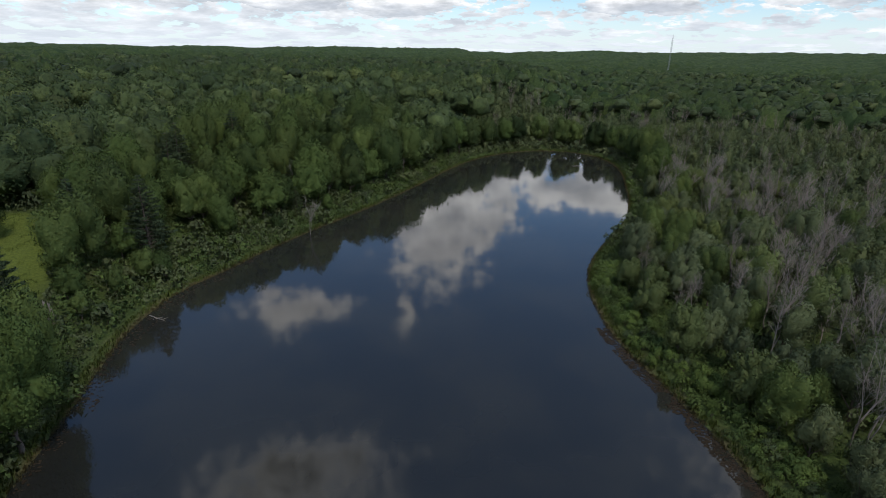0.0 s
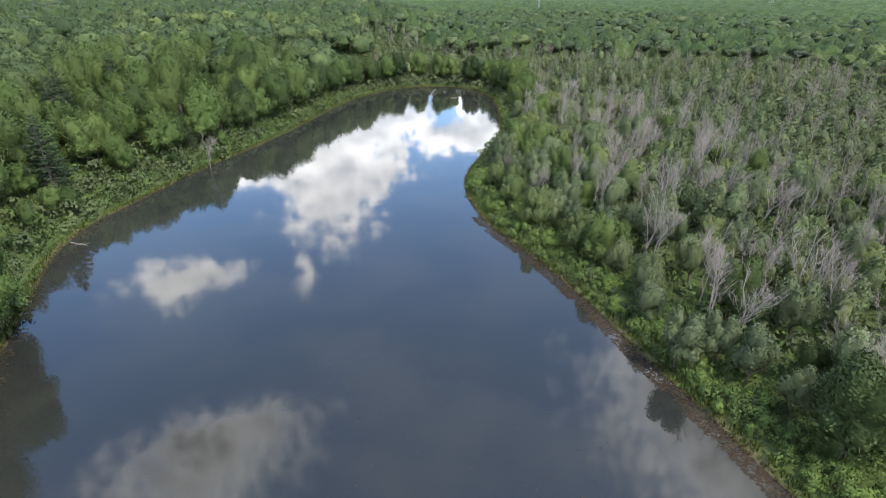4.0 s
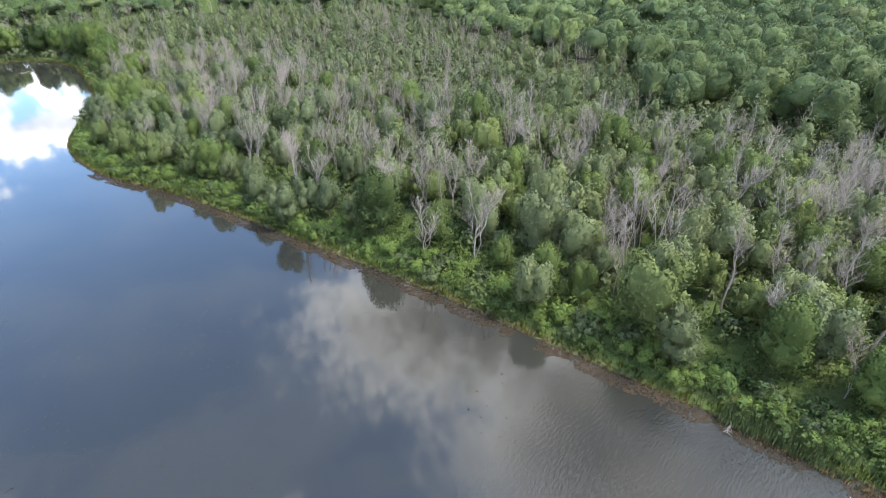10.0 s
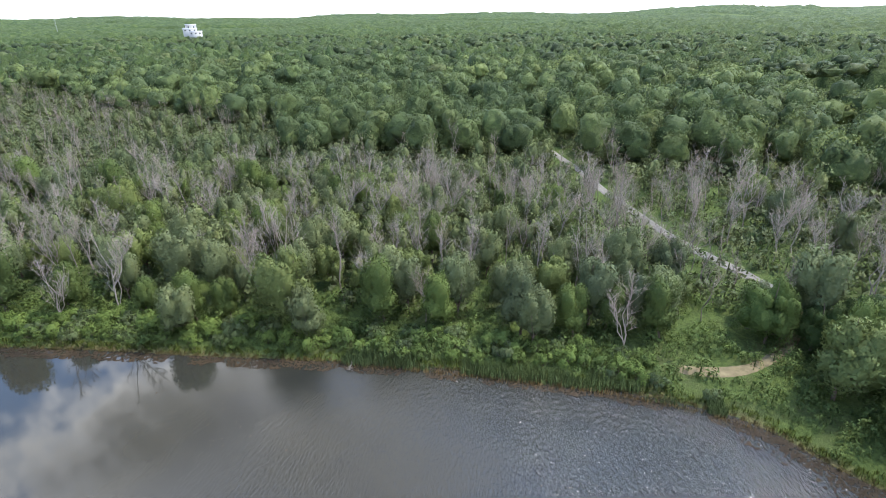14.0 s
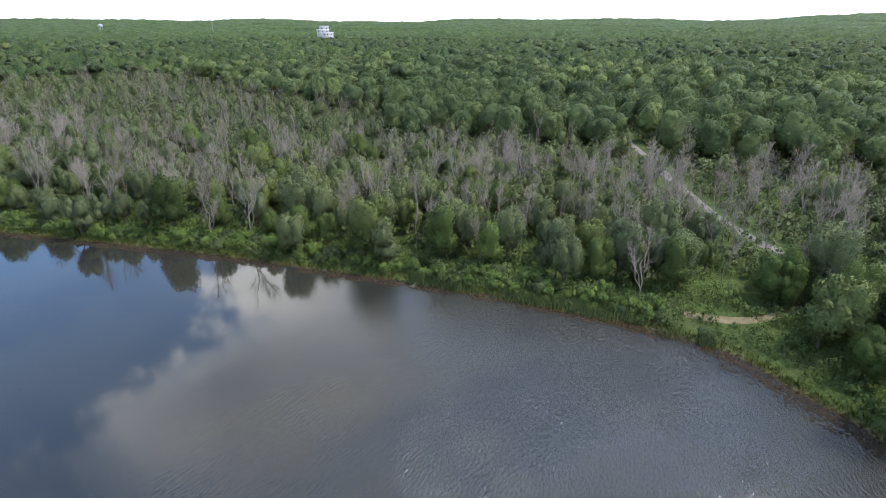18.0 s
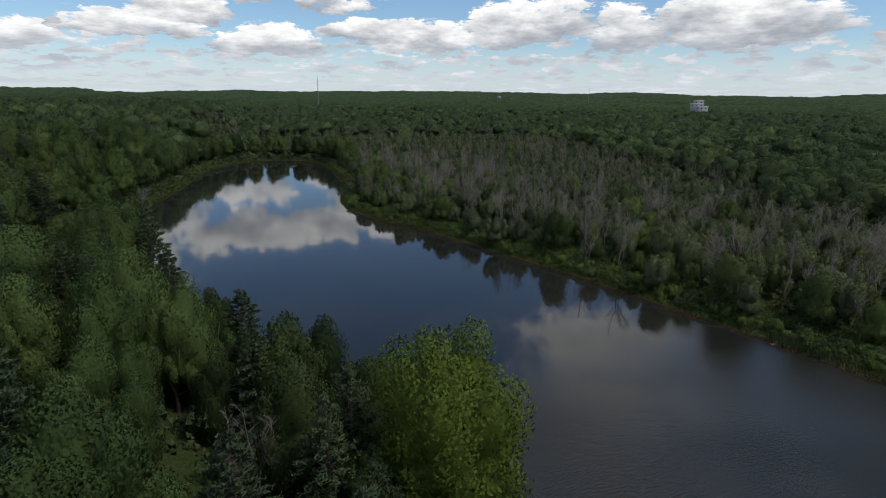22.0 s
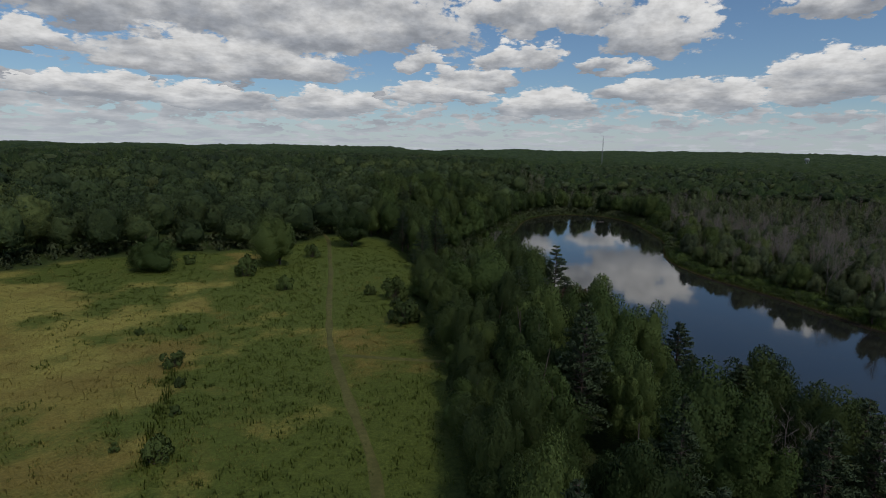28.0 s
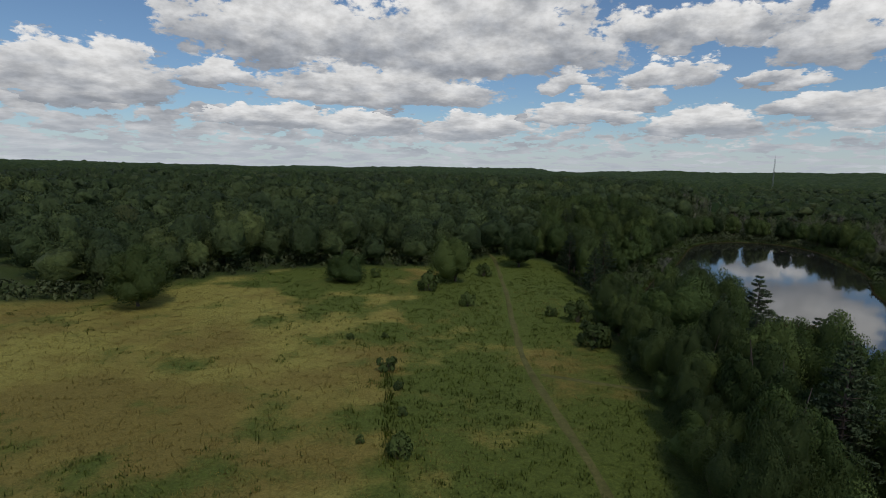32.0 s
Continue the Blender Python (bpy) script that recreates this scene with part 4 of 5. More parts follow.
def forest(name, places, temps, mat, rng, label, scale=(0.74, 1.2), sink=0.1, category="woods"):
    """Many plants in one mesh."""
    if not len(places):
        return
    z = ground(places[:, 0], places[:, 1]) - sink
    vs, fs, ns, base = [], [], [], 0
    which = rng.integers(0, len(temps), len(places))
    for i, (v, f, *soft) in enumerate(temps):
        own = np.where(which == i)[0]
        if not len(own):
            continue
        a, s = rng.random(len(own)) * 6.28, rng.uniform(*scale, len(own))
        co, si = np.cos(a)[:, None], np.sin(a)[:, None]
        q = np.stack([(v[None, :, 0] * co - v[None, :, 1] * si) * s[:, None] + places[own, 0:1],
                      (v[None, :, 0] * si + v[None, :, 1] * co) * s[:, None] + places[own, 1:2],
                      v[None, :, 2] * s[:, None] * rng.uniform(0.9, 1.12, (len(own), 1)) + z[own, None]], -1)
        vs.append(q.reshape(-1, 3))
        if soft:
            o = soft[0]
            ns.append(np.stack([o[None, :, 0] * co - o[None, :, 1] * si, o[None, :, 0] * si + o[None, :, 1] * co, np.broadcast_to(o[None, :, 2], q.shape[:2])], -1).reshape(-1, 3))
        fs.append((f[None] + base + (np.arange(len(own)) * len(v))[:, None, None]).reshape(-1, f.shape[1]))
        base += q.shape[0] * q.shape[1]
    ob = new(name, mesh_of(name, np.concatenate(vs), np.concatenate(fs), mat, normals=np.concatenate(ns) if ns else None))
    return tagged(ob, label, category, kind="stuff")


# undergrowth
def off_road(p, gap):
    ok = np.hypot(p[:, 0] - 40, p[:, 1] + 85) > 2.4
    for a, b in zip(ROAD[:-1], ROAD[1:]):
        e = np.subtract(b, a)
        s = np.clip(((p - a) @ e) / (e @ e), 0, 1)
        ok &= np.hypot(*(p - a - s[:, None] * e).T) > gap
    return ok


pts = scatter((-75, -110, 105, 215), 2.0, rng)
d, df = outside(SHORE, pts), outside(MEADOW, pts)
ok = (d > 1.1) & (df > 0.5) & ~((d > 24) & (pts[:, 0] < -40)) & ((d < 14) | (rng.random(len(pts)) < 0.45)) & off_road(pts, 2.6)
pts, d = pts[ok], d[ok]
bush = [template(200 + i, 1.8, 1.6, 0.0, 9, 74, 0.40) for i in range(4)]
fine_bush = [template(220 + i, 1.7, 1.5, 0.0, 12, 170, 0.24) for i in range(4)]
close = (d < np.where(pts[:, 1] < -55, 24, 11)) & (pts[:, 0] > 0) & (pts[:, 1] < 110)
forest("undergrowth", pts[close], fine_bush, UNDER[0], rng, "dense bright green undergrowth along the bank", (0.5, 1.15), category="undergrowth")
pts, d = pts[~close], d[~close]
grey = rng.random(len(pts)) < 0.30 + 0.35 * smooth(5, 25, d)
forest("undergrowth", pts[~grey], bush, UNDER[0], rng, "dense green undergrowth of low shrubs", (0.5, 1.3), category="undergrowth")
forest("undergrowth", pts[grey], bush, UNDER[1], rng, "grey-green undergrowth of low shrubs", (0.6, 1.7), category="undergrowth")
pts = scatter((-260, -140, 260, 330), 3.6, rng)
d, df = outside(SHORE, pts), outside(MEADOW, pts)
inner = (pts[:, 0] > -75) & (pts[:, 0] < 105) & (pts[:, 1] > -110) & (pts[:, 1] < 215)
ok = (d > 0.8) & (df > 0.8) & ~inner & off_road(pts, 4) & ((df < 9) | ((pts[:, 0] > -10) & (pts[:, 0] < 230)))
forest("undergrowth", pts[ok], [template(210 + i, 2.6, 2.3, 0.0, 9, 64, 0.66) for i in range(3)], UNDER[1], rng, "green undergrowth at the edge of the woods", (0.6, 1.4), category="undergrowth")

# woods beyond the banks
pts = scatter((-330, -170, 340, 370), 7.6, rng, 0.62)
x, y = pts.T
d, df = outside(SHORE, pts), outside(MEADOW, pts)
built = (x > -75) & (x < 100) & (y > -110) & (y < 175)
bearing = np.degrees(np.arctan2(x + 20, y + 60))
seen = (bearing > -62) & (bearing < 128) & (np.hypot(x, y) < 345)
ok = (d > 8) & (df > 1.5) & ~built & seen
ok &= off_road(pts, 4.0)
swampy = (x > 20) & (x < 138 + 0.5 * np.maximum(y, 0) + 0.30 * np.minimum(y, 0) + 22 * lumps(x, y, 45, 14)) & (y < 330)
tall_t = [tree_template(300 + i, 12.0 + i % 3, 5.0 + 0.3 * (i % 4), 0.25, 22, 230, 0.64, 7, 11, 0.84, 0.42) for i in range(7)]
thin_t = [tree_template(320 + i, 9.0, 2.5, 0.1, 12, 220, 0.46, 6, 8, 0.66, 0.5) for i in range(4)]
hue = rng.random(len(pts)) + 0.25 * lumps(x, y, 50, 15)
dense = ok & ~swampy
front = dense & ((df < 60) | ((x > 60) & (np.hypot(x - 40, y) < 170)))
dense &= ~front
close_t = [tree_template(360 + i, 12.0 + i % 3, 5.0 + 0.3 * (i % 4), 0.03, 26, 620, 0.46, 9, 13, 0.82, 0.42) for i in range(7)]
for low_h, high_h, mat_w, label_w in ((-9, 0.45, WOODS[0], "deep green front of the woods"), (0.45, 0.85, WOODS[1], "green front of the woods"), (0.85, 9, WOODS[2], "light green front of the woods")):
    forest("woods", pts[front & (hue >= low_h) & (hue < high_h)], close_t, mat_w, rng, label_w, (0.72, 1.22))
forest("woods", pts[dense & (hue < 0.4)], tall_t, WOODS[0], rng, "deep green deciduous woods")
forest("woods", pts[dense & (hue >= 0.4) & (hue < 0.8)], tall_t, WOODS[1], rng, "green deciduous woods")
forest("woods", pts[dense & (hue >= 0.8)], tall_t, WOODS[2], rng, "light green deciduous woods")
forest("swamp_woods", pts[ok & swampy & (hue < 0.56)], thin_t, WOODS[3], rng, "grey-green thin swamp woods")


def dead_template(seed):
    r = np.random.default_rng(seed)
    trunk, fine_rows, tips = dead_rows(r, 11.5, 3.0, 1, 9, 7)
    tv, tf = tubes(trunk + fine_rows, 3)
    sv, sf = spikes(tips)
    tf = np.concatenate([tf[:, [0, 1, 2]], tf[:, [0, 2, 3]]])
    return np.concatenate([tv, sv]), np.concatenate([tf, sf + len(tv)])


forest("dead_woods", pts[ok & swampy & (hue >= 0.56)], [dead_template(340 + i) for i in range(4)], DEADWOOD_2, rng, "bare grey dead woods of the swamp", category="dead woods")

more = scatter((56, -92, 104, 172), 4.8, rng)
more = more[(outside(SHORE, more) > 20) & off_road(more, 2.4)]
leafy_patch = lumps(more[:, 0], more[:, 1], 21, 18) + 0.5 * lumps(more[:, 0], more[:, 1], 9, 19) > -0.22
leafy_patch &= off_road(more, 17)
forest("swamp_woods", more[leafy_patch], thin_t, WOODS[3], rng, "patches of thin living trees in the swamp", (0.6, 1.05))
more = more[~leafy_patch & ((rng.random(len(more)) < 0.62) | (more[:, 1] < -20))]
forest("dead_woods", more, [dead_template(350 + i) for i in range(5)], DEADWOOD_2, rng, "thicket of bare grey dead stems in the swamp", (0.55, 1.0), category="dead woods")

# crowns of the middle distance: rounded lobed tops
n_mid = 6000
rad = np.sqrt(rng.uniform(338**2, 860**2, n_mid))
ang = np.radians(rng.uniform(-64, 136, n_mid))
mids = np.stack([rad * np.sin(ang), rad * np.cos(ang)], 1)
open_e = np.hypot((mids[:, 0] - 560) / 1.6, mids[:, 1] - 560) < 85
mids = mids[~open_e]
hue = rng.random(len(mids)) + 0.3 * lumps(mids[:, 0], mids[:, 1], 90, 15)
domes_t = [tree_template(400 + i, 11.5 + i % 3, 5.6 + 0.4 * (i % 3), 0.40, 14, 46, 0.95, 5, 7, 0.84, 0.42) for i in range(7)]
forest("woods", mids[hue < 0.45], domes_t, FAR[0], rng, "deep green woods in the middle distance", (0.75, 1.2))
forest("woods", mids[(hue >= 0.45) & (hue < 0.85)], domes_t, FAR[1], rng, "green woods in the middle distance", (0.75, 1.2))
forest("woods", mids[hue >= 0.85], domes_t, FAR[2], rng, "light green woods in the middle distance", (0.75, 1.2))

# canopy of the woods to the horizon: domes of crowns on a sheet that widens outward
bear = np.radians(np.arange(-66, 140, 0.36))
ring = [352.0]
while ring[-1] < 4700:
    ring.append(ring[-1] * 1.0074)
ring = np.array(ring)
rr, bb = np.meshgrid(ring, bear)
cx, cy = rr * np.sin(bb), rr * np.cos(bb)


def domes(x, y, cell):
    """Height of rounded crowns, one a cell, 0 to 1."""
    best = np.zeros_like(x)
    i, j = np.floor(x / cell), np.floor(y / cell)
    for a in (-1, 0, 1):
        for b in (-1, 0, 1):
            u, v = i + a, j + b
            h1 = np.modf(np.abs(np.sin(u * 12.9898 + v * 78.233) * 43758.5453))[0]
            h2 = np.modf(np.abs(np.sin(u * 39.346 + v * 11.135) * 24634.6345))[0]
            h3 = np.modf(np.abs(np.sin(u * 73.156 + v * 52.235) * 15731.743))[0]
            r2 = ((x / cell - u - h1) ** 2 + (y / cell - v - h2) ** 2) / 0.55
            best = np.maximum(best, np.sqrt(np.clip(1 - r2, 0, 1)) * (0.55 + 0.45 * h3))
    return best


cz = ground(cx, cy) + 3 + 11.5 * domes(cx, cy, 10.5) + 2.2 * np.random.default_rng(3).normal(size=cx.shape)
open_land = smooth(0.62, 0.72, lumps(cx, cy, 420, 17)) * smooth(450, 600, rr)
meadow_e = smooth(90, 60, np.hypot((cx - 560) / 1.6, cy - 560))
open_land = np.maximum(open_land, meadow_e)
cz = cz - 16 * open_land
cz = cz - 2.2 * smooth(880, 760, rr)
cz[:, :2] = ground(cx[:, :2], cy[:, :2]) - 3
n, m = cx.shape
i = (np.arange(n - 1)[:, None] * m + np.arange(m - 1)).ravel()
m_far, k = material("far_canopy")
where = k.n("ShaderNodeNewGeometry").outputs["Position"]
v = k.n("ShaderNodeTexVoronoi", {"Vector": k.vec("MULTIPLY", where, (1.0, 1.0, 0.2)), "Scale": 0.12})
per = k.n("ShaderNodeSeparateColor", {0: v.outputs["Color"]}).outputs[0]
wide = k.noise(where, 0.006, 3.0)
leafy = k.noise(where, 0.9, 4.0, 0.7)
c = k.mix(per, (0.032, 0.060, 0.019), (0.092, 0.128, 0.034))
c = k.mix(k.ramp(wide, 0.42, 0.62, 0.0, 0.6), c, (0.055, 0.078, 0.026))
# shade of the gaps between leaves, painted dark where the bump is low
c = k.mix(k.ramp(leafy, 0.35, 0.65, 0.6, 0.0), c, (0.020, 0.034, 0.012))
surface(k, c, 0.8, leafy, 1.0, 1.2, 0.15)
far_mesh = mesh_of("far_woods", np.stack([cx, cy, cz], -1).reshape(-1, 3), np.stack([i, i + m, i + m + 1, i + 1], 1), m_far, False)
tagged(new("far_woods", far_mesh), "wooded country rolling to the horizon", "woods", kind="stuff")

# ---- water's edge ----


def along_shore(step, lo, hi, rng, span=None):
    """Points along the shore, lo to hi metres outward."""
    nxt = np.roll(SHORE, -1, 0)
    e = nxt - SHORE
    size = np.hypot(*e.T)
    out = np.stack([e[:, 1], -e[:, 0]], 1) / size[:, None]
    if outside(SHORE, (SHORE[:1] + e[:1] / 2 + out[:1] * 0.2))[0] < 0:
        out = -out
    n = np.maximum(1, (size / step).astype(int))
    which = np.repeat(np.arange(len(SHORE)), n)
    s = rng.random(len(which))[:, None]
    p = SHORE[which] + e[which] * s + out[which] * rng.uniform(lo, hi, len(which))[:, None]
    return p if span is None else p[span(p[:, 0], p[:, 1])]


def tuft_template(seed, tall, blades, wide, lean=0.35, base=0.12):
    """A tuft of narrow blades."""
    r = np.random.default_rng(seed)
    a = r.random(blades) * 6.283
    foot = r.normal(size=(blades, 2)) * base
    top = foot + np.stack([np.cos(a), np.sin(a)], 1) * tall * lean * r.random((blades, 1))
    h = tall * r.uniform(0.55, 1.1, blades)
    side = np.stack([-np.sin(a), np.cos(a)], 1) * wide / 2
    v = np.stack([np.c_[foot + side, np.full(blades, -0.05)], np.c_[foot - side, np.full(blades, -0.05)], np.c_[top, h]], 1)
    soft = np.stack([np.cos(a) * 0.45, np.sin(a) * 0.45, np.full(blades, 0.9)], 1)
    face = np.cross(v[:, 1] - v[:, 0], v[:, 2] - v[:, 0])
    under = (face * soft).sum(1) < 0
    v[under] = v[under][:, [1, 0, 2]]
    return v.reshape(-1, 3), np.arange(3 * blades).reshape(-1, 3), np.repeat(unit(soft), 3, 0)


GRASS = [leaf_material("grass_green", (0.112, 0.154, 0.034), 0.3, True), leaf_material("grass_dry", (0.175, 0.150, 0.066), 0.25, True),
         leaf_material("reed", (0.092, 0.140, 0.058), 0.25, True), leaf_material("reed_dry", (0.21, 0.155, 0.075), 0.25, True),
         leaf_material("pond_weed", (0.060, 0.044, 0.028), 0.35, True, autumn=(0.075, 0.07, 0.03)),
         leaf_material("hay", (0.42, 0.355, 0.105), 0.25, True), leaf_material("meadow_green", (0.180, 0.240, 0.044), 0.35, True)]
edge = along_shore(0.14, 0.45, 1.5, rng, lambda x, y: (y > -100))
forest("bank_grass", edge, [tuft_template(500 + i, 0.5, 9, 0.10) for i in range(4)], GRASS[0], rng, "green grass along the waterline", (0.6, 1.3), 0.0, "grass")
edge = along_shore(0.16, -0.1, 0.5, rng)
forest("bank_grass", edge, [tuft_template(510 + i, 0.32, 8, 0.10, 0.8) for i in range(4)], GRASS[1], rng, "dry yellow grass along the waterline", (0.6, 1.2), 0.0, "grass")
reeds = along_shore(0.018, -0.6, 1.5, rng, lambda x, y: (x > 20) & (y < -40) & (y > -82) & (lumps(x, y, 3, 35) > -0.35))
forest("cattails", reeds, [tuft_template(520 + i, 1.25, 7, 0.07, 0.22, 0.15) for i in range(4)], GRASS[2], rng, "stand of green cattails at the waterline", (0.75, 1.15), 0.0, "reeds")
stalks = along_shore(0.22, -0.95, -0.55, rng, lambda x, y: (x > 20) & (y < -40) & (y > -84))


def floating(name, places, seed, mat, size, label, category):
    """Flat ragged pads that lie on the water."""
    r = np.random.default_rng(seed)
    n = len(places)
    k = 6
    ang = np.arange(k) * 6.283 / k
    rad = r.uniform(0.45, 1.15, (n, k)) * (size * r.uniform(0.5, 1.3, n))[:, None]
    turn = r.random((n, 1)) * 6.283
    z = np.full((n, k), 0.012) + r.uniform(0, 0.03, (n, 1))
    v = np.stack([places[:, :1] + rad * np.cos(ang + turn), places[:, 1:] + rad * np.sin(ang + turn) * 0.75, z], -1).reshape(-1, 3)
    top = np.array([[0, 1, 2, 3], [0, 3, 4, 5]])
    f = (top[None] + (np.arange(n) * k)[:, None, None]).reshape(-1, 4)
    return tagged(new(name, mesh_of(name, v, f, mat)), label, category, kind="stuff")


z_stalks = [tuft_template(530 + i, 0.55, 6, 0.09, 0.3, 0.15) for i in range(3)]
forest("dry_reeds", stalks, z_stalks, GRASS[3], rng, "short dry tan reed stubble in the shallows", (0.7, 1.2), -0.35, "reeds")
weed = along_shore(0.014, -1.9, 0.0, rng, lambda x, y: (x > 0) & (y < 75))
weed = np.concatenate([weed[np.random.default_rng(5).random(len(weed)) < 0.75], along_shore(0.09, -2.6, -0.1, rng, lambda x, y: (x < -25) & (y < 105) & (y > 30)),
                       along_shore(0.05, -3.6, -0.2, rng, lambda x, y: (y < -82) & (x > 0))])
d = -outside(SHORE, weed)
clumped = lumps(weed[:, 0], weed[:, 1], 1.6, 31) + 0.7 * lumps(weed[:, 0], weed[:, 1], 5, 32) > -1.0 + 0.48 * d
floating("pond_weed", weed[clumped], 41, GRASS[4], 0.19, "brown matted weed floating at the bank", "pond weed")
specks = scatter((-15, -70, 30, 30), 1.6, rng, 0.9)
specks = specks[(outside(SHORE, specks) < -3) & (lumps(specks[:, 0], specks[:, 1], 14, 33) > 0.35)]
floating("pond_weed", specks, 42, GRASS[4], 0.10, "scattered specks of floating weed", "pond weed")


def branch_in_water(x, y, turn, long, label):
    r = np.random.default_rng(int(abs(x * 10)))
    ob = new("fallen_branch")
    rows = limb(r, (0, 0, 0.35), (long, 0, -0.05), 0.09, 0.03, 4, 0.1)
    twigs = []
    for s in (0.3, 0.45, 0.6, 0.75):
        for side in (-1, 1):
            twigs += limb(r, (long * s, 0, 0.30 - 0.35 * s), (long * (s + 0.28), side * long * r.uniform(0.12, 0.3), r.uniform(0.0, 0.5)), 0.035, 0.012, 2, 0.15)
    part("stem", mesh_of("stem", *tubes(rows, 6), DEADWOOD), ob)
    part("side_growth", mesh_of("side_growth", *tubes(twigs, 4), DEADWOOD), ob)
    ob.matrix_basis = pose(x, y, 0.0, 0, 0, turn)
    return tagged(ob, label, "branch")


branch_in_water(37.0, -41.0, 185, 1.7, "pale dead branch fallen into the water at the bank")
branch_in_water(-46.0, 76.0, -20, 3.2, "dead branch lying in the shallows")
branch_in_water(52.0, 205.0, 200, 4.0, "dead branch standing out of the pond")


def snag(x, y, tall, label):
    """A broken standing trunk with a splintered top."""
    r = np.random.default_rng(int(abs(x)))
    ob = new("broken_trunk")
    part("trunk", mesh_of("trunk", *tubes(limb(r, (0, 0, -0.3), (0.15, 0.05, tall), 0.24, 0.16, 4, 0.05), 8), DEADWOOD), ob)
    spl = [((0.15 + 0.1 * math.cos(a), 0.05 + 0.1 * math.sin(a), tall - 0.1), (0.15 + 0.12 * math.cos(a), 0.05 + 0.12 * math.sin(a), tall + r.uniform(0.1, 0.5)), 0.07, 0.01) for a in (0, 1.5, 3, 4.6)]
    part("splintered_top", mesh_of("splintered_top", *tubes(spl, 4), DEADWOOD), ob)
    ob.matrix_basis = pose(x, y, float(ground(x, y)), 2, -3, 40)
    return tagged(ob, label, "tree stump")


snag(-56.6, 70.0, 3.6, "pale broken trunk standing among shrubs")
snag(-57.8, 70.6, 3.2, "pale split trunk standing among shrubs")

# ---- meadow ----
pts = scatter((-190, -75, -62, 108), 0.85, rng, 0.6)
df = outside(MEADOW, pts)
x, y = pts.T
on_trail = np.abs(x - np.interp(y, [-90, -60, -33, -20, -8, 2, 25, 48, 70, 95, 108], [-76, -75.5, -75.6, -78.3, -80.5, -82.3, -84, -85.2, -87, -89, -92])) < 0.95
on_side = (x > -80) & (np.abs(y + 3.5 + (x + 80) * 0.28) < 0.6)
ok = (df < -0.3) & ~on_trail & ~on_side & (np.hypot(x + 85, y + 78) < 190)
pts = pts[ok]
x, y = pts.T
hedge = -95 - 0.245 * (np.clip(y, -90, 12) + 34.6)
rank = smooth(-2, 2, x - hedge) * 0.60 + 0.45 * smooth(0.05, 0.6, lumps(x, y, 17, 8)) + 0.45 * lumps(x, y, 5.5, 22) + 0.3 * lumps(x, y, 11, 23) + 0.2 * smooth(40, 75, y)
green_here = rank + np.random.default_rng(8).uniform(-0.30, 0.30, len(x)) > 0.38
thin = np.random.default_rng(9).random(len(x)) < np.clip(0.75 - np.hypot(x + 85, y + 78) / 330, 0.2, 1)
forest("meadow_grass", pts[green_here & thin], [tuft_template(540 + i, 0.40, 12, 0.12, 0.9, 0.32) for i in range(5)], GRASS[6], rng, "rank green meadow grass and weeds", (0.5, 1.3), 0.0, "grass")
forest("meadow_grass", pts[~green_here & thin], [tuft_template(550 + i, 0.28, 10, 0.10, 1.0, 0.32) for i in range(5)], GRASS[5], rng, "dry tan hay grass", (0.5, 1.2), 0.0, "grass")

rows_y = np.arange(-72, 11, 0.35)
line = np.stack([-95 - 0.245 * (rows_y + 34.6), rows_y], 1) + np.random.default_rng(10).normal(size=(len(rows_y), 2)) * [0.45, 0.2]
forest("weed_row", line[lumps(line[:, 0], line[:, 1], 4, 25) > 0.15], [tuft_template(560 + i, 0.7, 10, 0.11, 0.5, 0.3) for i in range(4)], GRASS[6], rng, "row of tall dark weeds between the hay and the rough grass", (0.6, 1.3), 0.0, "weeds")

# ---- far things ----
m_white, k = material("white_siding")
g0 = k.noise(k.n("ShaderNodeNewGeometry").outputs["Position"], 0.4, 3.0)
surface(k, k.mix(g0, (0.30, 0.30, 0.30), (0.42, 0.42, 0.41)), 0.6)
m_roof, k = material("grey_roof")
g0 = k.noise(k.n("ShaderNodeNewGeometry").outputs["Position"], 0.6, 3.0)
surface(k, k.mix(g0, (0.30, 0.31, 0.32), (0.45, 0.46, 0.47)), 0.5)
m_glass, k = material("dark_panes")
surface(k, (0.03, 0.035, 0.04, 1.0), 0.1)
m_steel, k = material("galvanised_steel")
g0 = k.noise(k.n("ShaderNodeNewGeometry").outputs["Position"], 0.5, 3.0)
surface(k, k.mix(g0, (0.20, 0.21, 0.22), (0.34, 0.35, 0.36)), 0.5)


def block(x0, y0, z0, x1, y1, z1):
    v = np.array([(x, y, z) for z in (z0, z1) for x, y in ((x0, y0), (x1, y0), (x1, y1), (x0, y1))], float)
    return v, np.array([(3, 2, 1, 0), (4, 5, 6, 7), (0, 1, 5, 4), (1, 2, 6, 5), (2, 3, 7, 6), (3, 0, 4, 7)])


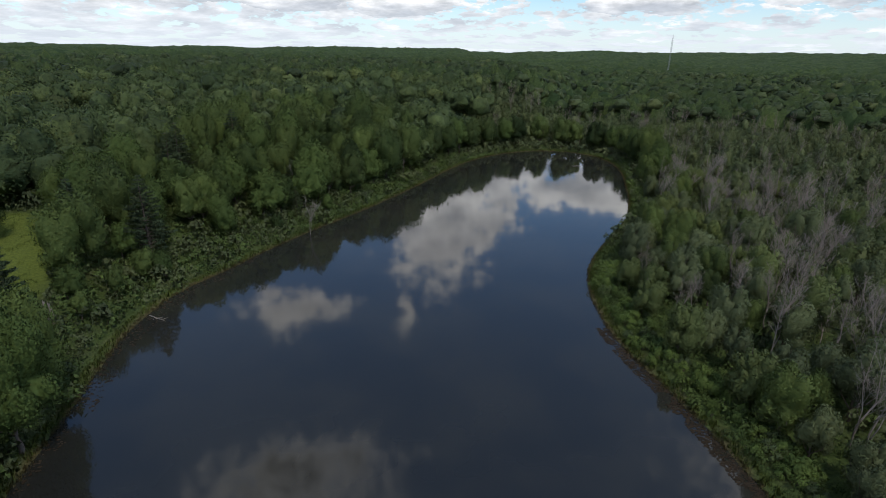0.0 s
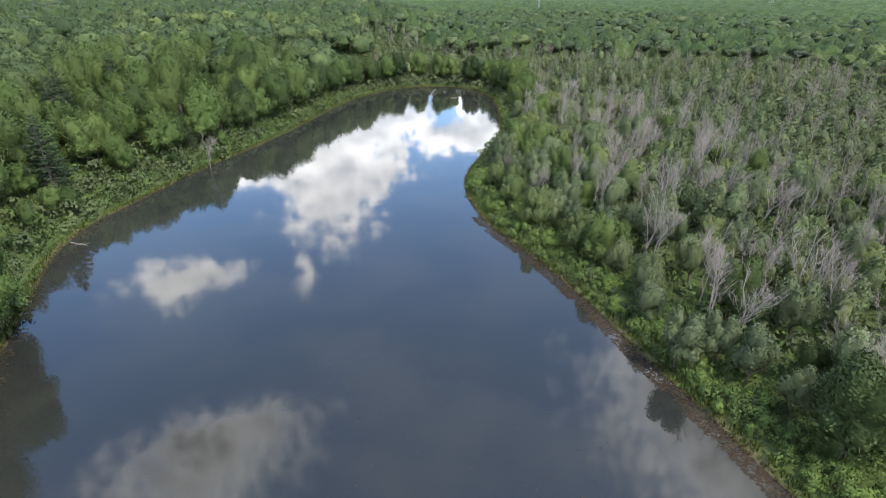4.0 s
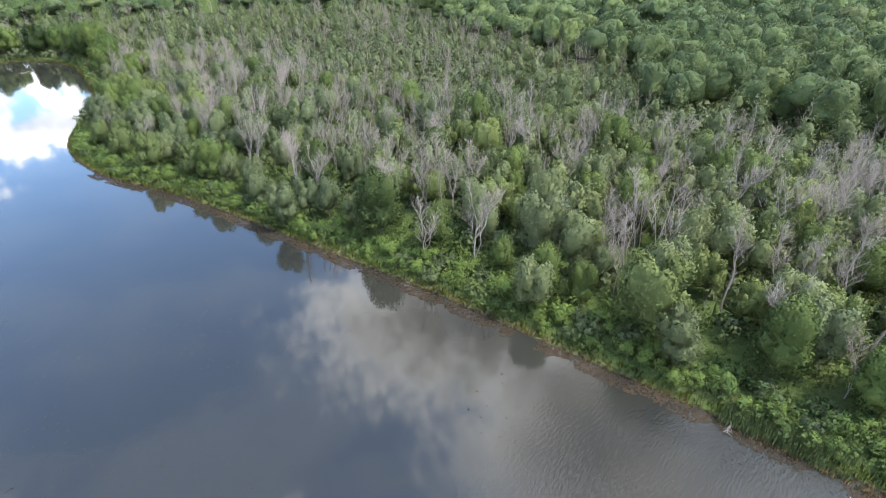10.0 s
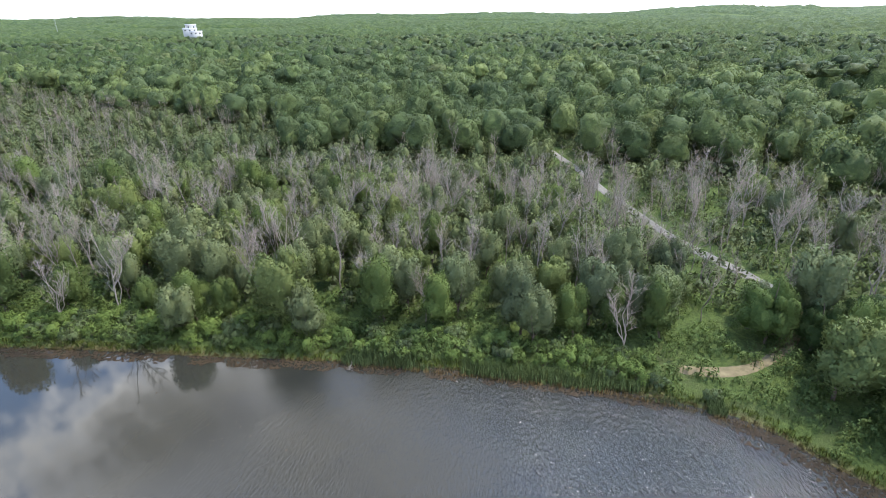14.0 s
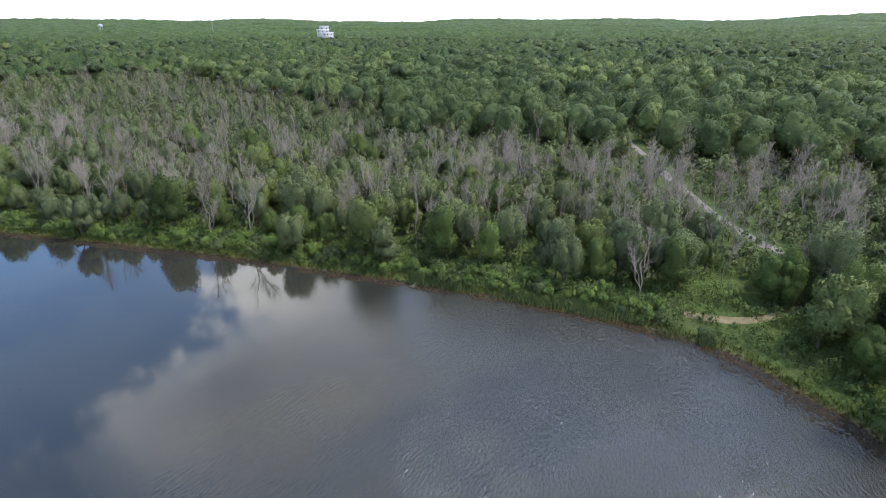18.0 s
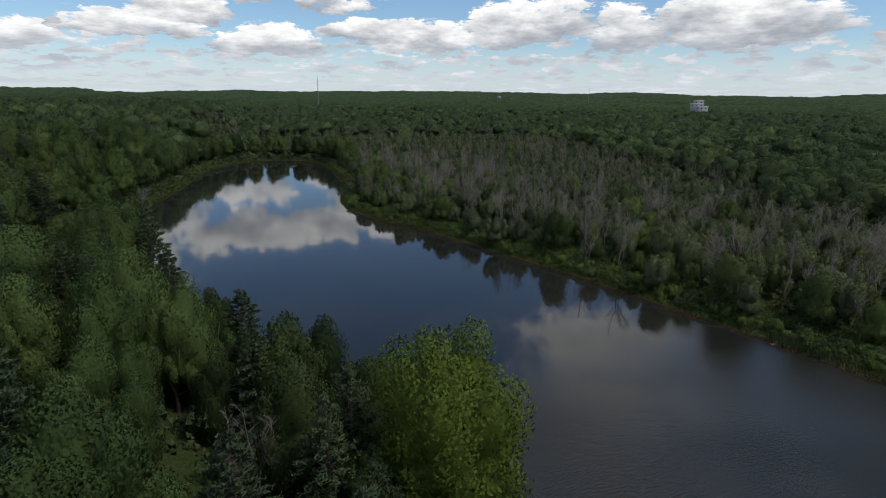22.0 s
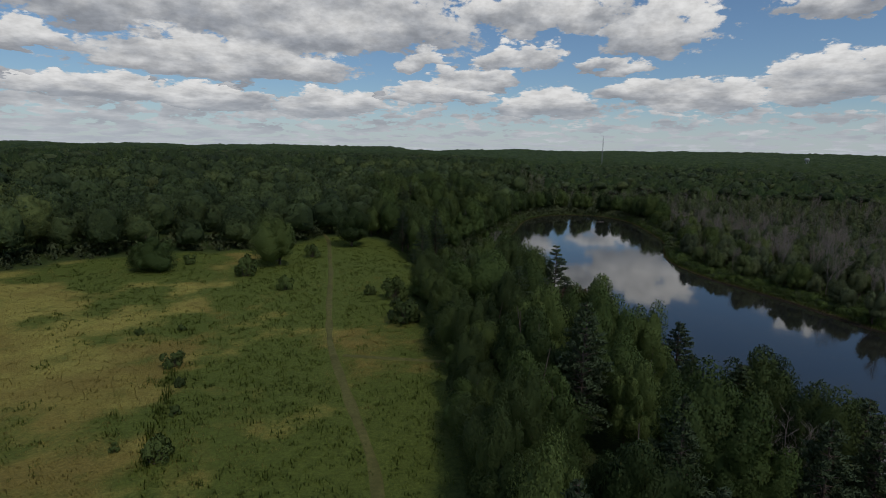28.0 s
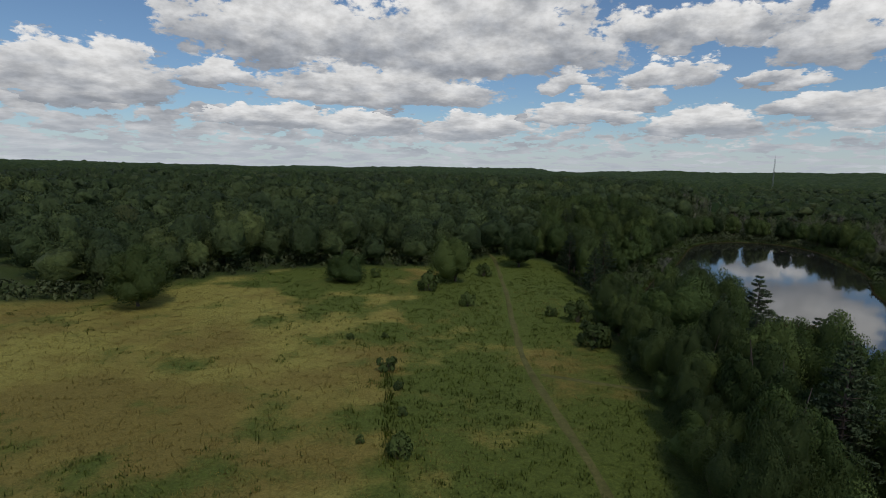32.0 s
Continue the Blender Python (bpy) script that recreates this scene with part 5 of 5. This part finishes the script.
def hall(x, y, z, long, deep, high, turn, label):
    """A long low building: walls, pitched roof, windows."""
    ob = new("building")
    part("wall", mesh_of("wall", *block(-long / 2, -deep / 2, -12, long / 2, deep / 2, high), m_white), ob)
    e = 0.6
    v = np.array([(-long / 2 - e, -deep / 2 - e, high), (long / 2 + e, -deep / 2 - e, high), (long / 2 + e, deep / 2 + e, high), (-long / 2 - e, deep / 2 + e, high),
                  (-long / 2 - e, 0, high + deep * 0.22), (long / 2 + e, 0, high + deep * 0.22)])
    part("roof", mesh_of("roof", v, [np.array([(0, 1, 5, 4), (2, 3, 4, 5), (3, 2, 1, 0)]), np.array([(0, 4, 3), (1, 2, 5)])], m_roof), ob)
    n = int(long / 5)
    pane = mesh_of("window", *block(-0.8, -0.12, -0.9, 0.8, 0.05, 0.9), m_glass)
    for i in range(n):
        win = part("window", pane, ob)
        win.location = (-long / 2 + (i + 0.5) * long / n, -deep / 2, high * 0.55)
    ob.matrix_basis = pose(x, y, z, 0, 0, turn)
    return tagged(ob, label, "building")


hall(748, 398, 24, 18, 9, 3, -62, "white long building among far trees")
hall(738, 384, 20, 16, 8, 3.5, -62, "pale low building among far trees")
hall(775, 412, 27, 14, 8, 5, -55, "white building with a grey roof among far trees")


def mast(x, y, foot, tall, label):
    """A lattice radio mast: three legs, rings and diagonals."""
    ob = new("radio_mast")
    corner = [(math.cos(a) * 0.9, math.sin(a) * 0.9) for a in (0, 2.094, 4.189)]
    leg_me = mesh_of("leg", *tubes([((0, 0, 0), (0, 0, tall), 0.16, 0.12)], 5), m_steel)
    for cx_, cy_ in corner:
        part("leg", leg_me, ob).location = (cx_, cy_, 0)
    rows = []
    for i in range(int(tall / 3)):
        for j in range(3):
            a, b = corner[j], corner[(j + 1) % 3]
            rows += [((*a, i * 3), (*b, i * 3), 0.05, 0.05), ((*a, i * 3), (*b, i * 3 + 3), 0.05, 0.05)]
    part("bracing", mesh_of("bracing", *tubes(rows, 3), m_steel), ob)
    part("antenna", mesh_of("antenna", *tubes([((0, 0, tall), (0, 0, tall + 5), 0.12, 0.05)], 5), m_steel), ob)
    ob.matrix_basis = pose(x, y, foot, 0, 0, 10)
    return tagged(ob, label, "radio mast")


mast(316, 812, 12, 52, "slender grey lattice mast above the far woods")
mast(1090, 900, 20, 38, "thin grey mast on the far ridge")


def tank(x, y, foot, label):
    """A white water tower: legs, ball tank, cap."""
    ob = new("water_tower")
    leg_me = mesh_of("leg", *tubes([((0, 0, 0), (0, 0, 20), 0.5, 0.4)], 6), m_white)
    for i in range(5):
        part("leg", leg_me, ob).location = (4 * math.cos(i * 1.2566), 4 * math.sin(i * 1.2566), 0)
    prof = [(0.5, 18.5), (4.0, 19.2), (6.0, 21.5), (6.3, 24.0), (5.2, 26.4), (2.6, 27.8), (0.3, 28.2)]
    v = np.array([(r * math.cos(a), r * math.sin(a), z) for r, z in prof for a in np.arange(16) * 0.3927])
    f = np.array([(i * 16 + j, i * 16 + (j + 1) % 16, (i + 1) * 16 + (j + 1) % 16, (i + 1) * 16 + j) for i in range(len(prof) - 1) for j in range(16)])
    part("tank", mesh_of("tank", v, f, m_white, True), ob)
    ob.matrix_basis = pose(x, y, foot)
    return tagged(ob, label, "water tower")


tank(1105, 1270, 10, "white water tower on the far ridge")
